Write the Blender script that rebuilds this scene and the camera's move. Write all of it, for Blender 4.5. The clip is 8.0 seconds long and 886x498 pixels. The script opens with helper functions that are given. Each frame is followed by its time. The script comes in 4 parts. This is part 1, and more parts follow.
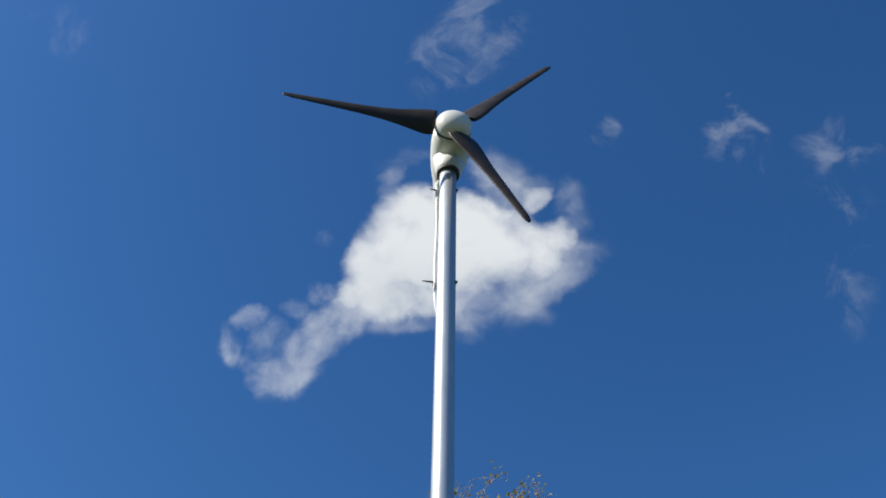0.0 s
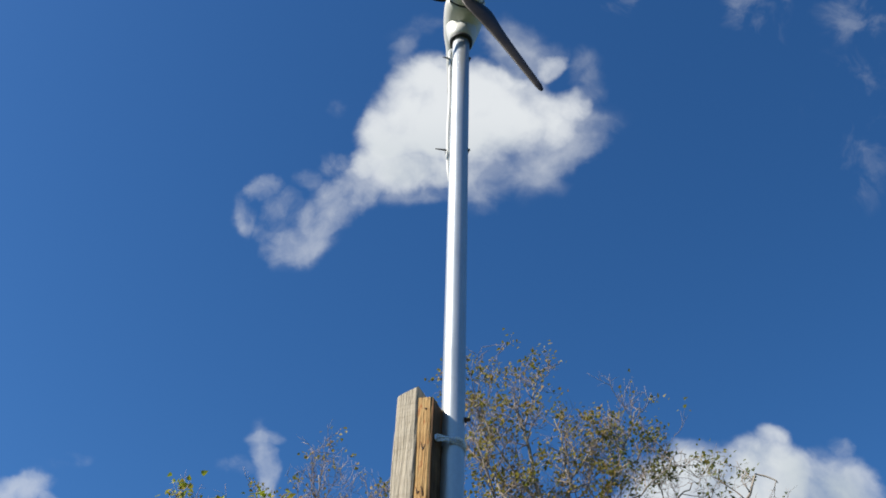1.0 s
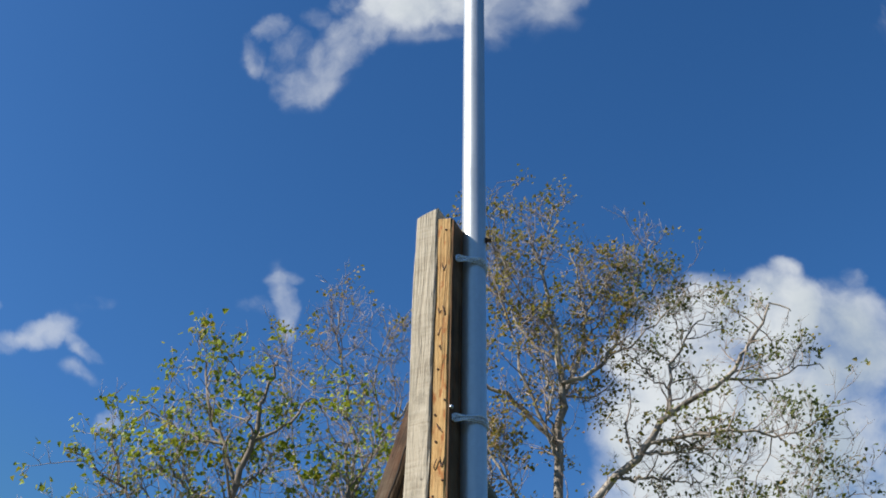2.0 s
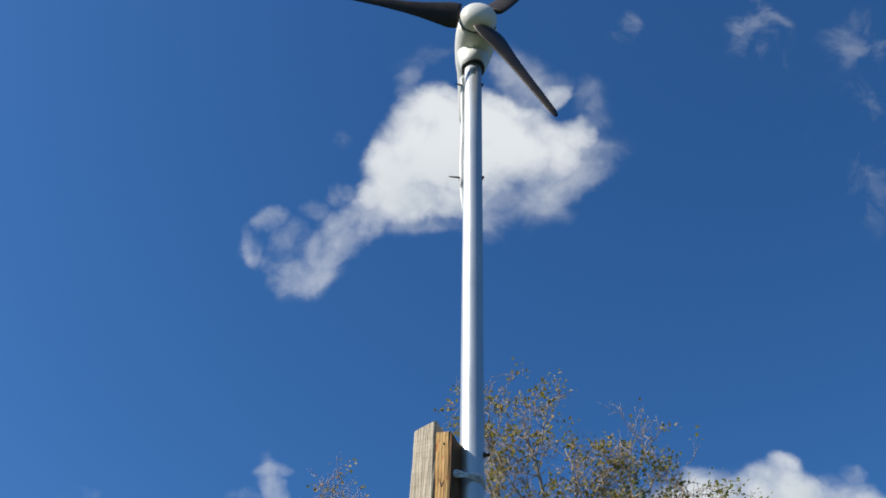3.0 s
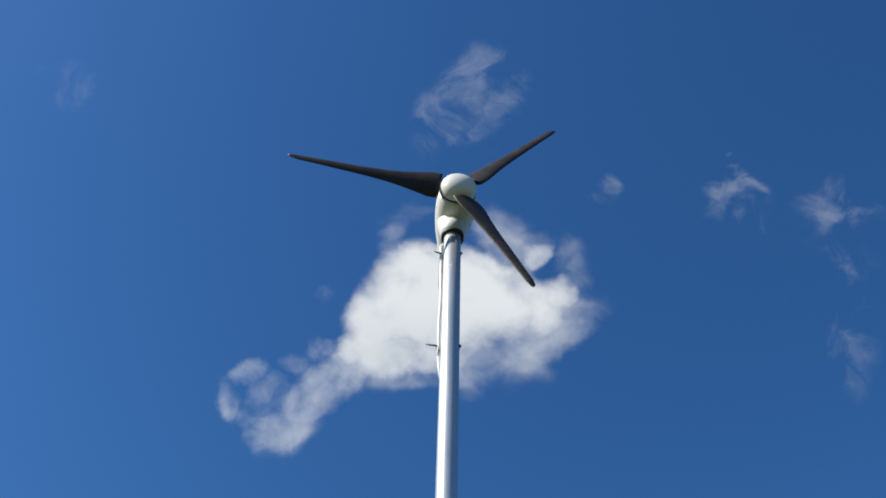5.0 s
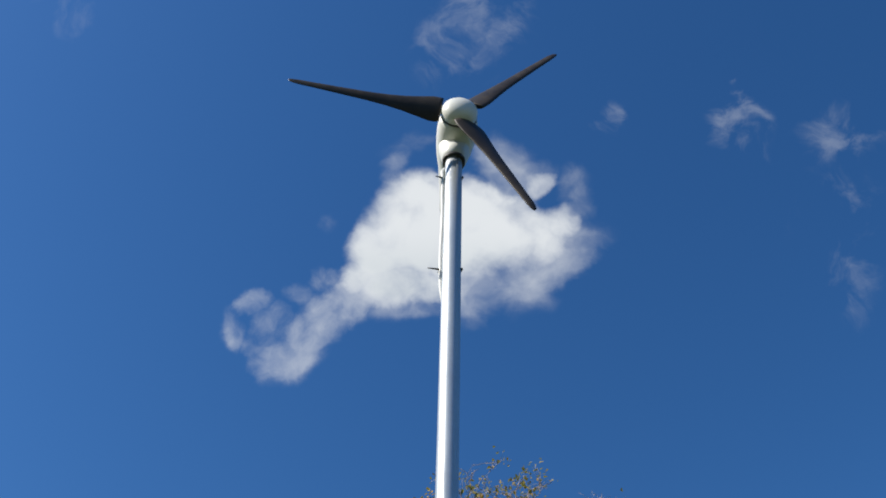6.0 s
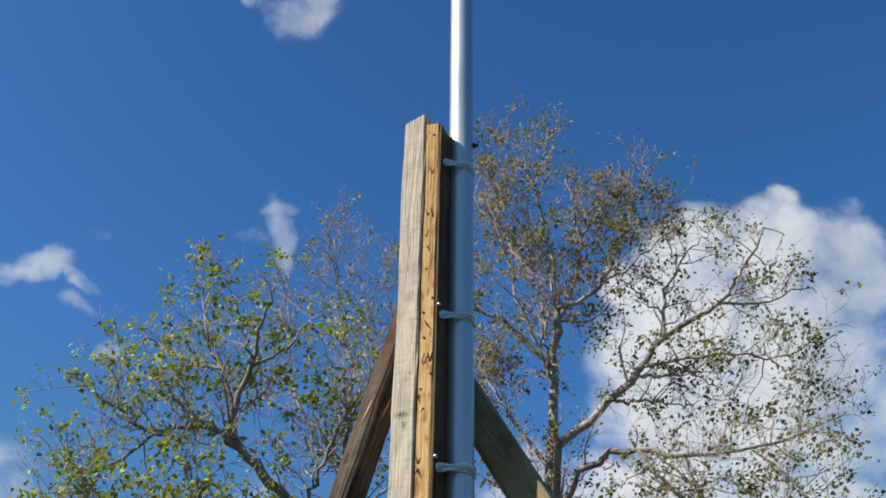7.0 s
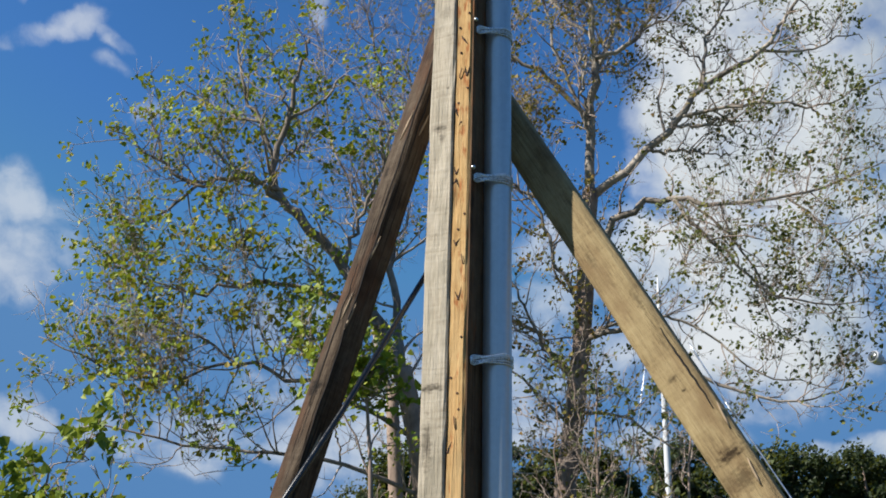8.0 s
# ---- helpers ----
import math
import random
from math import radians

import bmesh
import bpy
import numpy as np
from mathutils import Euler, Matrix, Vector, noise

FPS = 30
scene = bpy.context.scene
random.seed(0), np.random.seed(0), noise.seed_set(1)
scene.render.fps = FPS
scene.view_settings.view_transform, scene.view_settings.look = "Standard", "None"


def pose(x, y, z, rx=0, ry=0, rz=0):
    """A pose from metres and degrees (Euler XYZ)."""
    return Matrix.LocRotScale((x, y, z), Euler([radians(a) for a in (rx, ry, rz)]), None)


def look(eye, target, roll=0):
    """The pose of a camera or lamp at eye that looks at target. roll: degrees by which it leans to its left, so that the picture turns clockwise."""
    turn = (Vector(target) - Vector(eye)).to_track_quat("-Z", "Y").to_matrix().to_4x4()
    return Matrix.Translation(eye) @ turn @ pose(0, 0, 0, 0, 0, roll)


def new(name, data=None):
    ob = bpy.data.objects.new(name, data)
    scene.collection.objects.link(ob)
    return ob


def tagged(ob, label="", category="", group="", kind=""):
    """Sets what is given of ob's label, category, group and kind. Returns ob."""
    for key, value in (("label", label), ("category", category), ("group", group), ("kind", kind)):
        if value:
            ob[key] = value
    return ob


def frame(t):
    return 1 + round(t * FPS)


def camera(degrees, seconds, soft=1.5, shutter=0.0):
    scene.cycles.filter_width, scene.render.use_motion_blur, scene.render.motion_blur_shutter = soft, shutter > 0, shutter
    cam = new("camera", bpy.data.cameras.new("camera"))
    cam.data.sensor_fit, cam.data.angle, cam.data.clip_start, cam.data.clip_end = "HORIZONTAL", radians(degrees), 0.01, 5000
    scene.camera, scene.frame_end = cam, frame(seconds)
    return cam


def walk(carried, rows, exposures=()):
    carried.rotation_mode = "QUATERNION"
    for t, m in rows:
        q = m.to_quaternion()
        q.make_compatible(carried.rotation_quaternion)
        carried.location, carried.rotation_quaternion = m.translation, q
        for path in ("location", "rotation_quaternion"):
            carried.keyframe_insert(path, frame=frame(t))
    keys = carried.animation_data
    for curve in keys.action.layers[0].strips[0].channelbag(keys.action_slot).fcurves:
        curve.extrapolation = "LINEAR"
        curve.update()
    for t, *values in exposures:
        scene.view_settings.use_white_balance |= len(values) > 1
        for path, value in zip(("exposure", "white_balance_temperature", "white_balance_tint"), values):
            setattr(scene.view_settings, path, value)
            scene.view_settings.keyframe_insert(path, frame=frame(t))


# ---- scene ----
from mathutils.bvhtree import BVHTree

cam = camera(42.64, 8.0, soft=1.8)
rows = [
    (0.00, pose(0.000, 0.000, 1.600, 142.09, 0, 0.85) @ pose(0, 0, 0, 0, 0, 1.25)),
    (0.50, pose(-0.005, -0.021, 1.572, 140.81, 0, 0.81) @ pose(0, 0, 0, 0, 0, 0.87)),
    (1.00, pose(0.002, -0.032, 1.549, 135.56, 0, 1.58) @ pose(0, 0, 0, 0, 0, 1.91)),
    (1.20, pose(-0.001, -0.009, 1.541, 132.53, 0, 1.45) @ pose(0, 0, 0, 0, 0, 1.03)),
    (1.47, pose(-0.003, 0.003, 1.541, 129.17, 0, 1.60) @ pose(0, 0, 0, 0, 0, 1.07)),
    (1.75, pose(-0.007, 0.018, 1.544, 127.47, 0, 1.91) @ pose(0, 0, 0, 0, 0, 1.16)),
    (2.02, pose(-0.011, 0.031, 1.548, 127.44, 0, 2.23) @ pose(0, 0, 0, 0, 0, 1.25)),
    (2.30, pose(-0.013, 0.034, 1.552, 129.11, 0, 2.37) @ pose(0, 0, 0, 0, 0, 1.29)),
    (2.50, pose(-0.015, 0.014, 1.562, 130.95, 0, 2.21) @ pose(0, 0, 0, 0, 0, 1.48)),
    (3.00, pose(-0.021, 0.016, 1.599, 137.03, 0, 2.15) @ pose(0, 0, 0, 0, 0, 1.76)),
    (3.50, pose(-0.013, -0.003, 1.615, 141.20, 0, 2.47) @ pose(0, 0, 0, 0, 0, 2.71)),
    (4.00, pose(-0.006, -0.049, 1.597, 142.17, 0, 1.60) @ pose(0, 0, 0, 0, 0, 2.27)),
    (4.50, pose(-0.000, -0.038, 1.616, 143.90, 0, 1.72) @ pose(0, 0, 0, 0, 0, 2.49)),
    (4.70, pose(-0.009, -0.027, 1.614, 144.50, 0, 1.19) @ pose(0, 0, 0, 0, 0, 2.19)),
    (4.97, pose(-0.011, -0.019, 1.612, 144.92, 0, 1.06) @ pose(0, 0, 0, 0, 0, 2.03)),
    (5.25, pose(-0.010, -0.007, 1.608, 144.65, 0, 0.77) @ pose(0, 0, 0, 0, 0, 1.68)),
    (5.53, pose(-0.009, 0.004, 1.604, 143.87, 0, 0.48) @ pose(0, 0, 0, 0, 0, 1.32)),
    (5.80, pose(-0.008, 0.006, 1.602, 142.79, 0, 0.34) @ pose(0, 0, 0, 0, 0, 1.16)),
    (6.00, pose(-0.007, -0.010, 1.595, 141.36, 0, 1.07) @ pose(0, 0, 0, 0, 0, 1.73)),
    (6.50, pose(0.002, -0.019, 1.510, 131.96, 0, 1.95) @ pose(0, 0, 0, 0, 0, 1.50)),
    (7.00, pose(0.010, 0.019, 1.467, 123.91, 0, 1.92) @ pose(0, 0, 0, 0, 0, 0.81)),
    (7.50, pose(0.010, 0.028, 1.427, 118.37, 0, 2.51) @ pose(0, 0, 0, 0, 0, 1.01)),
    (8.00, pose(0.009, 0.030, 1.377, 111.67, 0, 3.76) @ pose(0, 0, 0, 0, 0, 1.21)),
]
walk(cam, rows, [(0.0, 0.66), (8.0, 0.66)])

# ---- light: late-morning sun from the left, blue sky with fair-weather cumulus ----
SUN_ELEVATION, SUN_ROTATION = radians(40), radians(247)
sun_way = Vector((math.sin(SUN_ROTATION) * math.cos(SUN_ELEVATION),
                  math.cos(SUN_ROTATION) * math.cos(SUN_ELEVATION), math.sin(SUN_ELEVATION)))
sun = new("sun", bpy.data.lights.new("sun", "SUN"))
sun.data.energy, sun.data.angle, sun.data.color = 5.0, radians(0.55), (1.0, 0.95, 0.87)
sun.matrix_world = look((0, 0, 30), Vector((0, 0, 30)) - sun_way)


# ---- node helpers ----
class Nodes:
    """Short calls for building a node tree."""

    def __init__(self, tree):
        self.tree = tree
        tree.nodes.clear()

    def add(self, kind, **sockets):
        node = self.tree.nodes.new(kind)
        for key, value in sockets.items():
            self.put(node.inputs[key.replace("_", " ")], value)
        return node

    def put(self, socket, value):
        if isinstance(value, bpy.types.NodeSocket):
            self.tree.links.new(value, socket)
        else:
            socket.default_value = value

    def math(self, op, a, b=0.0, c=0.0, clamp=False):
        node = self.tree.nodes.new("ShaderNodeMath")
        node.operation, node.use_clamp = op, clamp
        for socket, value in zip(node.inputs, (a, b, c)):
            self.put(socket, value)
        return node.outputs[0]

    def vec(self, op, a, b=(0, 0, 0), scale=None):
        node = self.tree.nodes.new("ShaderNodeVectorMath")
        node.operation = op
        self.put(node.inputs[0], a)
        self.put(node.inputs[1], b)
        if scale is not None:
            self.put(node.inputs["Scale"], scale)
        return node.outputs["Value"] if op in ("DOT_PRODUCT", "LENGTH") else node.outputs["Vector"]

    def xyz(self, x, y, z=0.0):
        node = self.tree.nodes.new("ShaderNodeCombineXYZ")
        for socket, value in zip(node.inputs, (x, y, z)):
            self.put(socket, value)
        return node.outputs[0]

    def noise(self, vector, scale, detail=4.0, rough=0.55, distortion=0.0, color=False):
        node = self.tree.nodes.new("ShaderNodeTexNoise")
        self.put(node.inputs["Vector"], vector)
        for key, value in (("Scale", scale), ("Detail", detail), ("Roughness", rough), ("Distortion", distortion)):
            self.put(node.inputs[key], value)
        return node.outputs["Color"] if color else node.outputs["Fac"]

    def range(self, value, a, b, c=0.0, d=1.0, smooth=False):
        node = self.tree.nodes.new("ShaderNodeMapRange")
        node.interpolation_type = "SMOOTHSTEP" if smooth else "LINEAR"
        for socket, v in zip(node.inputs, (value, a, b, c, d)):
            self.put(socket, v)
        return node.outputs[0]

    def mix(self, fac, a, b, blend="MIX"):
        node = self.tree.nodes.new("ShaderNodeMix")
        node.data_type, node.blend_type = "RGBA", blend
        for i, value in ((0, fac), (6, a), (7, b)):
            if isinstance(value, tuple) and len(value) == 3:
                value = (*value, 1)
            self.put(node.inputs[i], value)
        return node.outputs[2]

    def ramp(self, fac, stops):
        node = self.tree.nodes.new("ShaderNodeValToRGB")
        self.put(node.inputs[0], fac)
        elements = node.color_ramp.elements
        while len(elements) < len(stops):
            elements.new(0.5)
        for e, (p, c) in zip(elements, stops):
            e.position, e.color = p, (*c, 1)
        return node.outputs[0]


# ---- sky ----
# clouds, each puff: u, v, half width, half height, turn, density
HEAP = [(-0.04, 0.22, 0.048, 0.042, 30, 1.3), (-0.068, 0.200, 0.033, 0.030, 45, 1.1), (0.006, 0.22, 0.061, 0.042, 0, 1.3), (0.054, 0.223, 0.042, 0.029, -15, 1.0),
        (0.087, 0.228, 0.023, 0.016, 25, 0.85), (-0.052, 0.170, 0.038, 0.020, 12, 0.95), (-0.090, 0.176, 0.020, 0.016, 50, 0.8), (-0.028, 0.168, 0.048, 0.017, 5, 0.8),
        (0.074, 0.264, 0.014, 0.012, 0, 0.75), (-0.054, 0.248, 0.019, 0.013, 30, 0.85), (-0.02, 0.254, 0.022, 0.013, 0, 0.95), (0.026, 0.247, 0.031, 0.016, -10, 1.05)]
HEAP_SKIRT = [(0.021, 0.176, 0.052, 0.028, 10, 0.48), (0.072, 0.195, 0.045, 0.023, 20, 0.55), (0.107, 0.18, 0.023, 0.007, 10, 0.28), (0.044, 0.279, 0.036, 0.022, -30, 0.36),
              (-0.054, 0.28, 0.009, 0.029, -25, 0.26), (-0.037, 0.299, 0.023, 0.01, 20, 0.2), (0.105, 0.256, 0.016, 0.021, 0, 0.26), (-0.039, 0.147, 0.045, 0.01, 0, 0.32),
              (0.017, 0.141, 0.015, 0.015, 0, 0.2), (-0.116, 0.229, 0.007, 0.009, 0, 0.22)]
HEAP_TAIL = [(-0.105, 0.146, 0.037, 0.018, 42, 0.72), (-0.13, 0.122, 0.029, 0.017, 38, 0.52), (-0.152, 0.1, 0.028, 0.013, 5, 0.52), (-0.177, 0.108, 0.016, 0.009, -45, 0.44),
             (-0.195, 0.125, 0.009, 0.015, 10, 0.5), (-0.183, 0.145, 0.016, 0.009, 25, 0.55), (-0.167, 0.127, 0.017, 0.018, 10, 0.42), (-0.147, 0.151, 0.012, 0.009, 0, 0.26),
             (-0.121, 0.167, 0.014, 0.013, 20, 0.45)]
WISPS = [(0.027, 0.422, 0.022, 0.024, 0, 0.44), (0.004, 0.394, 0.026, 0.022, 35, 0.32), (-0.013, 0.368, 0.01, 0.018, 0, 0.22), (0.252, 0.359, 0.006, 0.017, 15, 0.36),
         (0.256, 0.319, 0.016, 0.014, -30, 0.48), (0.267, 0.296, 0.013, 0.011, -40, 0.22), (0.149, 0.335, 0.008, 0.008, 0, 0.34), (0.133, 0.327, 0.011, 0.004, 15, 0.18),
         (0.356, 0.317, 0.025, 0.017, 20, 0.32), (0.344, 0.222, 0.024, 0.031, 0, 0.28), (0.355, 0.166, 0.013, 0.018, 0, 0.20), (-0.37, 0.423, 0.027, 0.014, -20, 0.15)]
LOW_LEFT = [(-0.175, -0.092, 0.009, 0.024, 8, 0.50), (-0.174, -0.073, 0.013, 0.006, 0, 0.42), (-0.198, -0.098, 0.012, 0.008, 0, 0.28), (-0.428, -0.125, 0.031, 0.008, 5, 0.46),
            (-0.382, -0.116, 0.026, 0.01, 12, 0.58), (-0.351, -0.13, 0.018, 0.008, -40, 0.46), (-0.354, -0.154, 0.018, 0.007, -25, 0.32), (-0.336, -0.191, 0.013, 0.009, 25, 0.55),
            (-0.343, -0.092, 0.013, 0.006, 15, 0.25), (-0.432, -0.093, 0.008, 0.006, 0, 0.38), (-0.472, -0.276, 0.031, 0.031, 0, 0.9), (-0.484, -0.328, 0.041, 0.042, 0, 0.75),
            (-0.438, -0.317, 0.041, 0.034, 0, 0.3)]
LOW_BEHIND = [(-0.493, -0.506, 0.035, 0.024, 0, 0.75), (-0.385, -0.522, 0.063, 0.023, 8, 0.6), (-0.314, -0.534, 0.057, 0.03, 0, 0.6), (-0.22, -0.398, 0.044, 0.032, 0, 0.35),
              (-0.236, -0.475, 0.05, 0.027, 15, 0.4), (-0.172, -0.542, 0.067, 0.054, 0, 0.8), (-0.112, -0.492, 0.031, 0.052, 0, 0.95), (-0.183, -0.335, 0.032, 0.022, 0, 0.25),
              (0.049, -0.325, 0.038, 0.033, 0, 0.9), (0.028, -0.398, 0.053, 0.04, 0, 0.5), (-0.004, -0.48, 0.077, 0.054, 0, 0.6)]
BANK = [(0.149, -0.152, 0.036, 0.038, 40, 1.15), (0.193, -0.122, 0.054, 0.042, 20, 1.1), (0.266, -0.11, 0.054, 0.047, 0, 1.0), (0.32, -0.13, 0.047, 0.055, 0, 0.9),
        (0.271, -0.064, 0.024, 0.013, 0, 0.6), (0.334, -0.069, 0.009, 0.014, 30, 0.4), (0.179, -0.085, 0.037, 0.014, 8, 0.45), (0.183, -0.211, 0.080, 0.084, 0, 1.25),
        (0.262, -0.226, 0.09, 0.099, 0, 1.1), (0.221, -0.338, 0.097, 0.065, 0, 1.1)]
BANK_FOOT = [(0.142, -0.347, 0.056, 0.05, 0, 0.95), (0.235, -0.415, 0.095, 0.072, 0, 1.1), (0.146, -0.432, 0.058, 0.046, 0, 0.6), (0.335, -0.262, 0.080, 0.110, 0, 0.75),
             (0.323, -0.42, 0.031, 0.034, 0, 0.35), (0.323, -0.538, 0.058, 0.017, 5, 0.75), (0.185, -0.479, 0.065, 0.035, 0, 0.35), (0.095, -0.534, 0.11, 0.025, 0, 0.5)]


def build_sky():
    world = bpy.data.worlds.new("sky")
    scene.world = world
    world.use_nodes = True
    n = Nodes(world.node_tree)
    sky = n.tree.nodes.new("ShaderNodeTexSky")
    sky.sky_type, sky.sun_disc = "NISHITA", False
    sky.sun_elevation, sky.sun_rotation = SUN_ELEVATION, SUN_ROTATION
    sky.air_density, sky.dust_density, sky.ozone_density = (1.0, 0.6, 3.0)
    deep_blue = n.add("ShaderNodeGamma", Color=sky.outputs[0], Gamma=1.35).outputs[0]
    blue = n.add("ShaderNodeHueSaturation", Hue=0.498, Saturation=1.13, Value=1.23, Color=deep_blue).outputs[0]
    way = n.tree.nodes.new("ShaderNodeTexCoord").outputs["Generated"]
    height = n.vec("DOT_PRODUCT", way, (0, 0, 1))
    blue = n.vec("MINIMUM", blue, (1.25, 3.1, 6.4))
    blue = n.vec("SCALE", blue, scale=n.range(height, 0.0, 0.55, 0.96, 1.0))
    # the part of the sky around 40 degrees up, laid flat: u to the right, v up
    c, s = math.cos(radians(40)), math.sin(radians(40))
    ahead = n.math("MAXIMUM", n.vec("DOT_PRODUCT", way, (0, c, s)), 0.02)
    u = n.math("DIVIDE", n.vec("DOT_PRODUCT", way, (1, 0, 0)), ahead)
    v = n.math("DIVIDE", n.vec("DOT_PRODUCT", way, (0, -s, c)), ahead)
    flat = n.xyz(u, v)
    warp = n.vec("SUBTRACT", n.noise(flat, 9.0, 3.0, 0.55, color=True), (0.5, 0.5, 0.5))
    fine = n.vec("SUBTRACT", n.noise(flat, 38.0, 4.0, 0.6, color=True), (0.5, 0.5, 0.5))
    bent = n.vec("ADD", n.vec("ADD", flat, n.vec("SCALE", warp, scale=0.050)), n.vec("SCALE", fine, scale=0.012))
    puff = n.noise(bent, 20.0, 6.0, 0.52)
    wisp = n.noise(bent, 17.0, 5.0, 0.6, 0.6)

    def gather(blobs, inner, outer):
        """The union of soft ellipses: full inside, gone at the outer edge."""
        total = None
        for x, y, rx, ry, turn, weight in blobs:
            ca, sa = math.cos(radians(turn)), math.sin(radians(turn))
            along = n.math("SUBTRACT", n.vec("DOT_PRODUCT", bent, (ca / rx, sa / rx, 0)), (x * ca + y * sa) / rx)
            aside = n.math("SUBTRACT", n.vec("DOT_PRODUCT", bent, (-sa / ry, ca / ry, 0)), (y * ca - x * sa) / ry)
            apart = n.math("MULTIPLY_ADD", along, along, n.math("MULTIPLY", aside, aside))
            one = n.range(apart, outer * outer, inner * inner, 0.0, weight, True)
            total = one if total is None else n.math("MAXIMUM", total, one)
        return total

    # fair-weather clouds over the rest of the sky, thickest near the horizon
    over = n.vec("SCALE", way, scale=n.math("DIVIDE", 1.0, n.math("MAXIMUM", height, 0.06)))
    field = n.noise(over, 1.1, 6.0, 0.58)
    ahead_mask = n.range(n.vec("DOT_PRODUCT", way, (0, c, s)), 0.78, 0.62, 0.0, 1.0, True)
    rest = n.math("MULTIPLY", n.range(field, 0.66, 0.82, 0.0, 0.35, True), ahead_mask)
    horizon = n.range(height, 0.14, 0.0, 0.0, 0.22, True)

    def cover(density, grain, amount, lo, hi):
        rough_edge = n.math("MULTIPLY_ADD", n.math("SUBTRACT", grain, 0.5), amount, density)
        return n.math("MULTIPLY", n.range(rough_edge, lo, hi, 0.0, 1.0, True), n.range(density, 0.0, 0.30))

    heap = gather(HEAP, 0.25, 1.38)
    bank = n.math("MAXIMUM", gather(BANK, 0.35, 1.38), gather(BANK_FOOT, 0.10, 1.6))
    body = cover(n.math("MAXIMUM", heap, bank), puff, 1.7, 0.18, 1.25)
    trail = n.math("MULTIPLY", cover(gather(HEAP_TAIL, 0.0, 1.75), puff, 2.3, 0.06, 1.0), 0.58)
    drift = n.math("MULTIPLY", cover(n.math("MAXIMUM", gather(LOW_LEFT, 0.0, 1.7), gather(LOW_BEHIND, 0.1, 1.6)), puff, 2.1, 0.06, 1.0), 0.60)
    skirt = n.math("MULTIPLY", cover(gather(HEAP_SKIRT, 0.0, 1.8), puff, 1.5, 0.02, 0.95), 0.62)
    veil = n.math("MULTIPLY", cover(gather(WISPS, 0.0, 2.3), wisp, 3.6, 0.10, 1.1), 0.20)
    faint = n.math("MAXIMUM", n.math("MAXIMUM", trail, drift), n.math("MAXIMUM", skirt, veil))
    # thin parts show through one another: 1 - (1 - a)(1 - b)
    cloud = n.math("SUBTRACT", n.math("ADD", body, faint), n.math("MULTIPLY", body, faint))
    cloud = n.math("MAXIMUM", cloud, n.math("MAXIMUM", rest, horizon))
    cloud = n.math("MULTIPLY", cloud, 0.97, clamp=True)
    # sunlit tops, greyer and bluer where the cloud is thick
    shade = n.range(n.noise(bent, 11.0, 6.0, 0.6), 0.38, 0.62)
    far_side = n.range(u, 0.235, 0.33, 0.0, 0.9, True)
    deep = n.math("MULTIPLY", n.range(bank, 0.5, 1.1, 0.0, 1.0, True), n.math("MAXIMUM", n.math("MULTIPLY_ADD", shade, 0.34, 0.04), far_side))
    base = n.math("MULTIPLY", n.range(heap, 0.5, 1.2, 0.0, 1.0, True), n.range(v, 0.225, 0.150, 0.0, 0.5, True))
    white = n.mix(n.math("MAXIMUM", deep, base), (9.9, 10.3, 10.6), (5.4, 6.4, 7.0))
    n.tree.links.new(n.add("ShaderNodeBackground", Color=n.mix(cloud, blue, white), Strength=0.0505).outputs[0],
                     n.tree.nodes.new("ShaderNodeOutputWorld").inputs[0])


build_sky()


# ---- materials ----
def surface(name, build):
    mat = bpy.data.materials.new(name)
    mat.use_nodes = True
    n = Nodes(mat.node_tree)
    shader = n.tree.nodes.new("ShaderNodeBsdfPrincipled")
    n.tree.links.new(shader.outputs[0], n.tree.nodes.new("ShaderNodeOutputMaterial").inputs[0])
    build(n, shader)
    return mat


def relief(n, shader, value, strength, distance):
    node = n.tree.nodes.new("ShaderNodeBump")
    node.inputs["Strength"].default_value, node.inputs["Distance"].default_value = strength, distance
    n.put(node.inputs["Height"], value)
    n.put(shader.inputs["Normal"], node.outputs[0])


def place_of(n):
    return n.tree.nodes.new("ShaderNodeTexCoord").outputs["Object"]


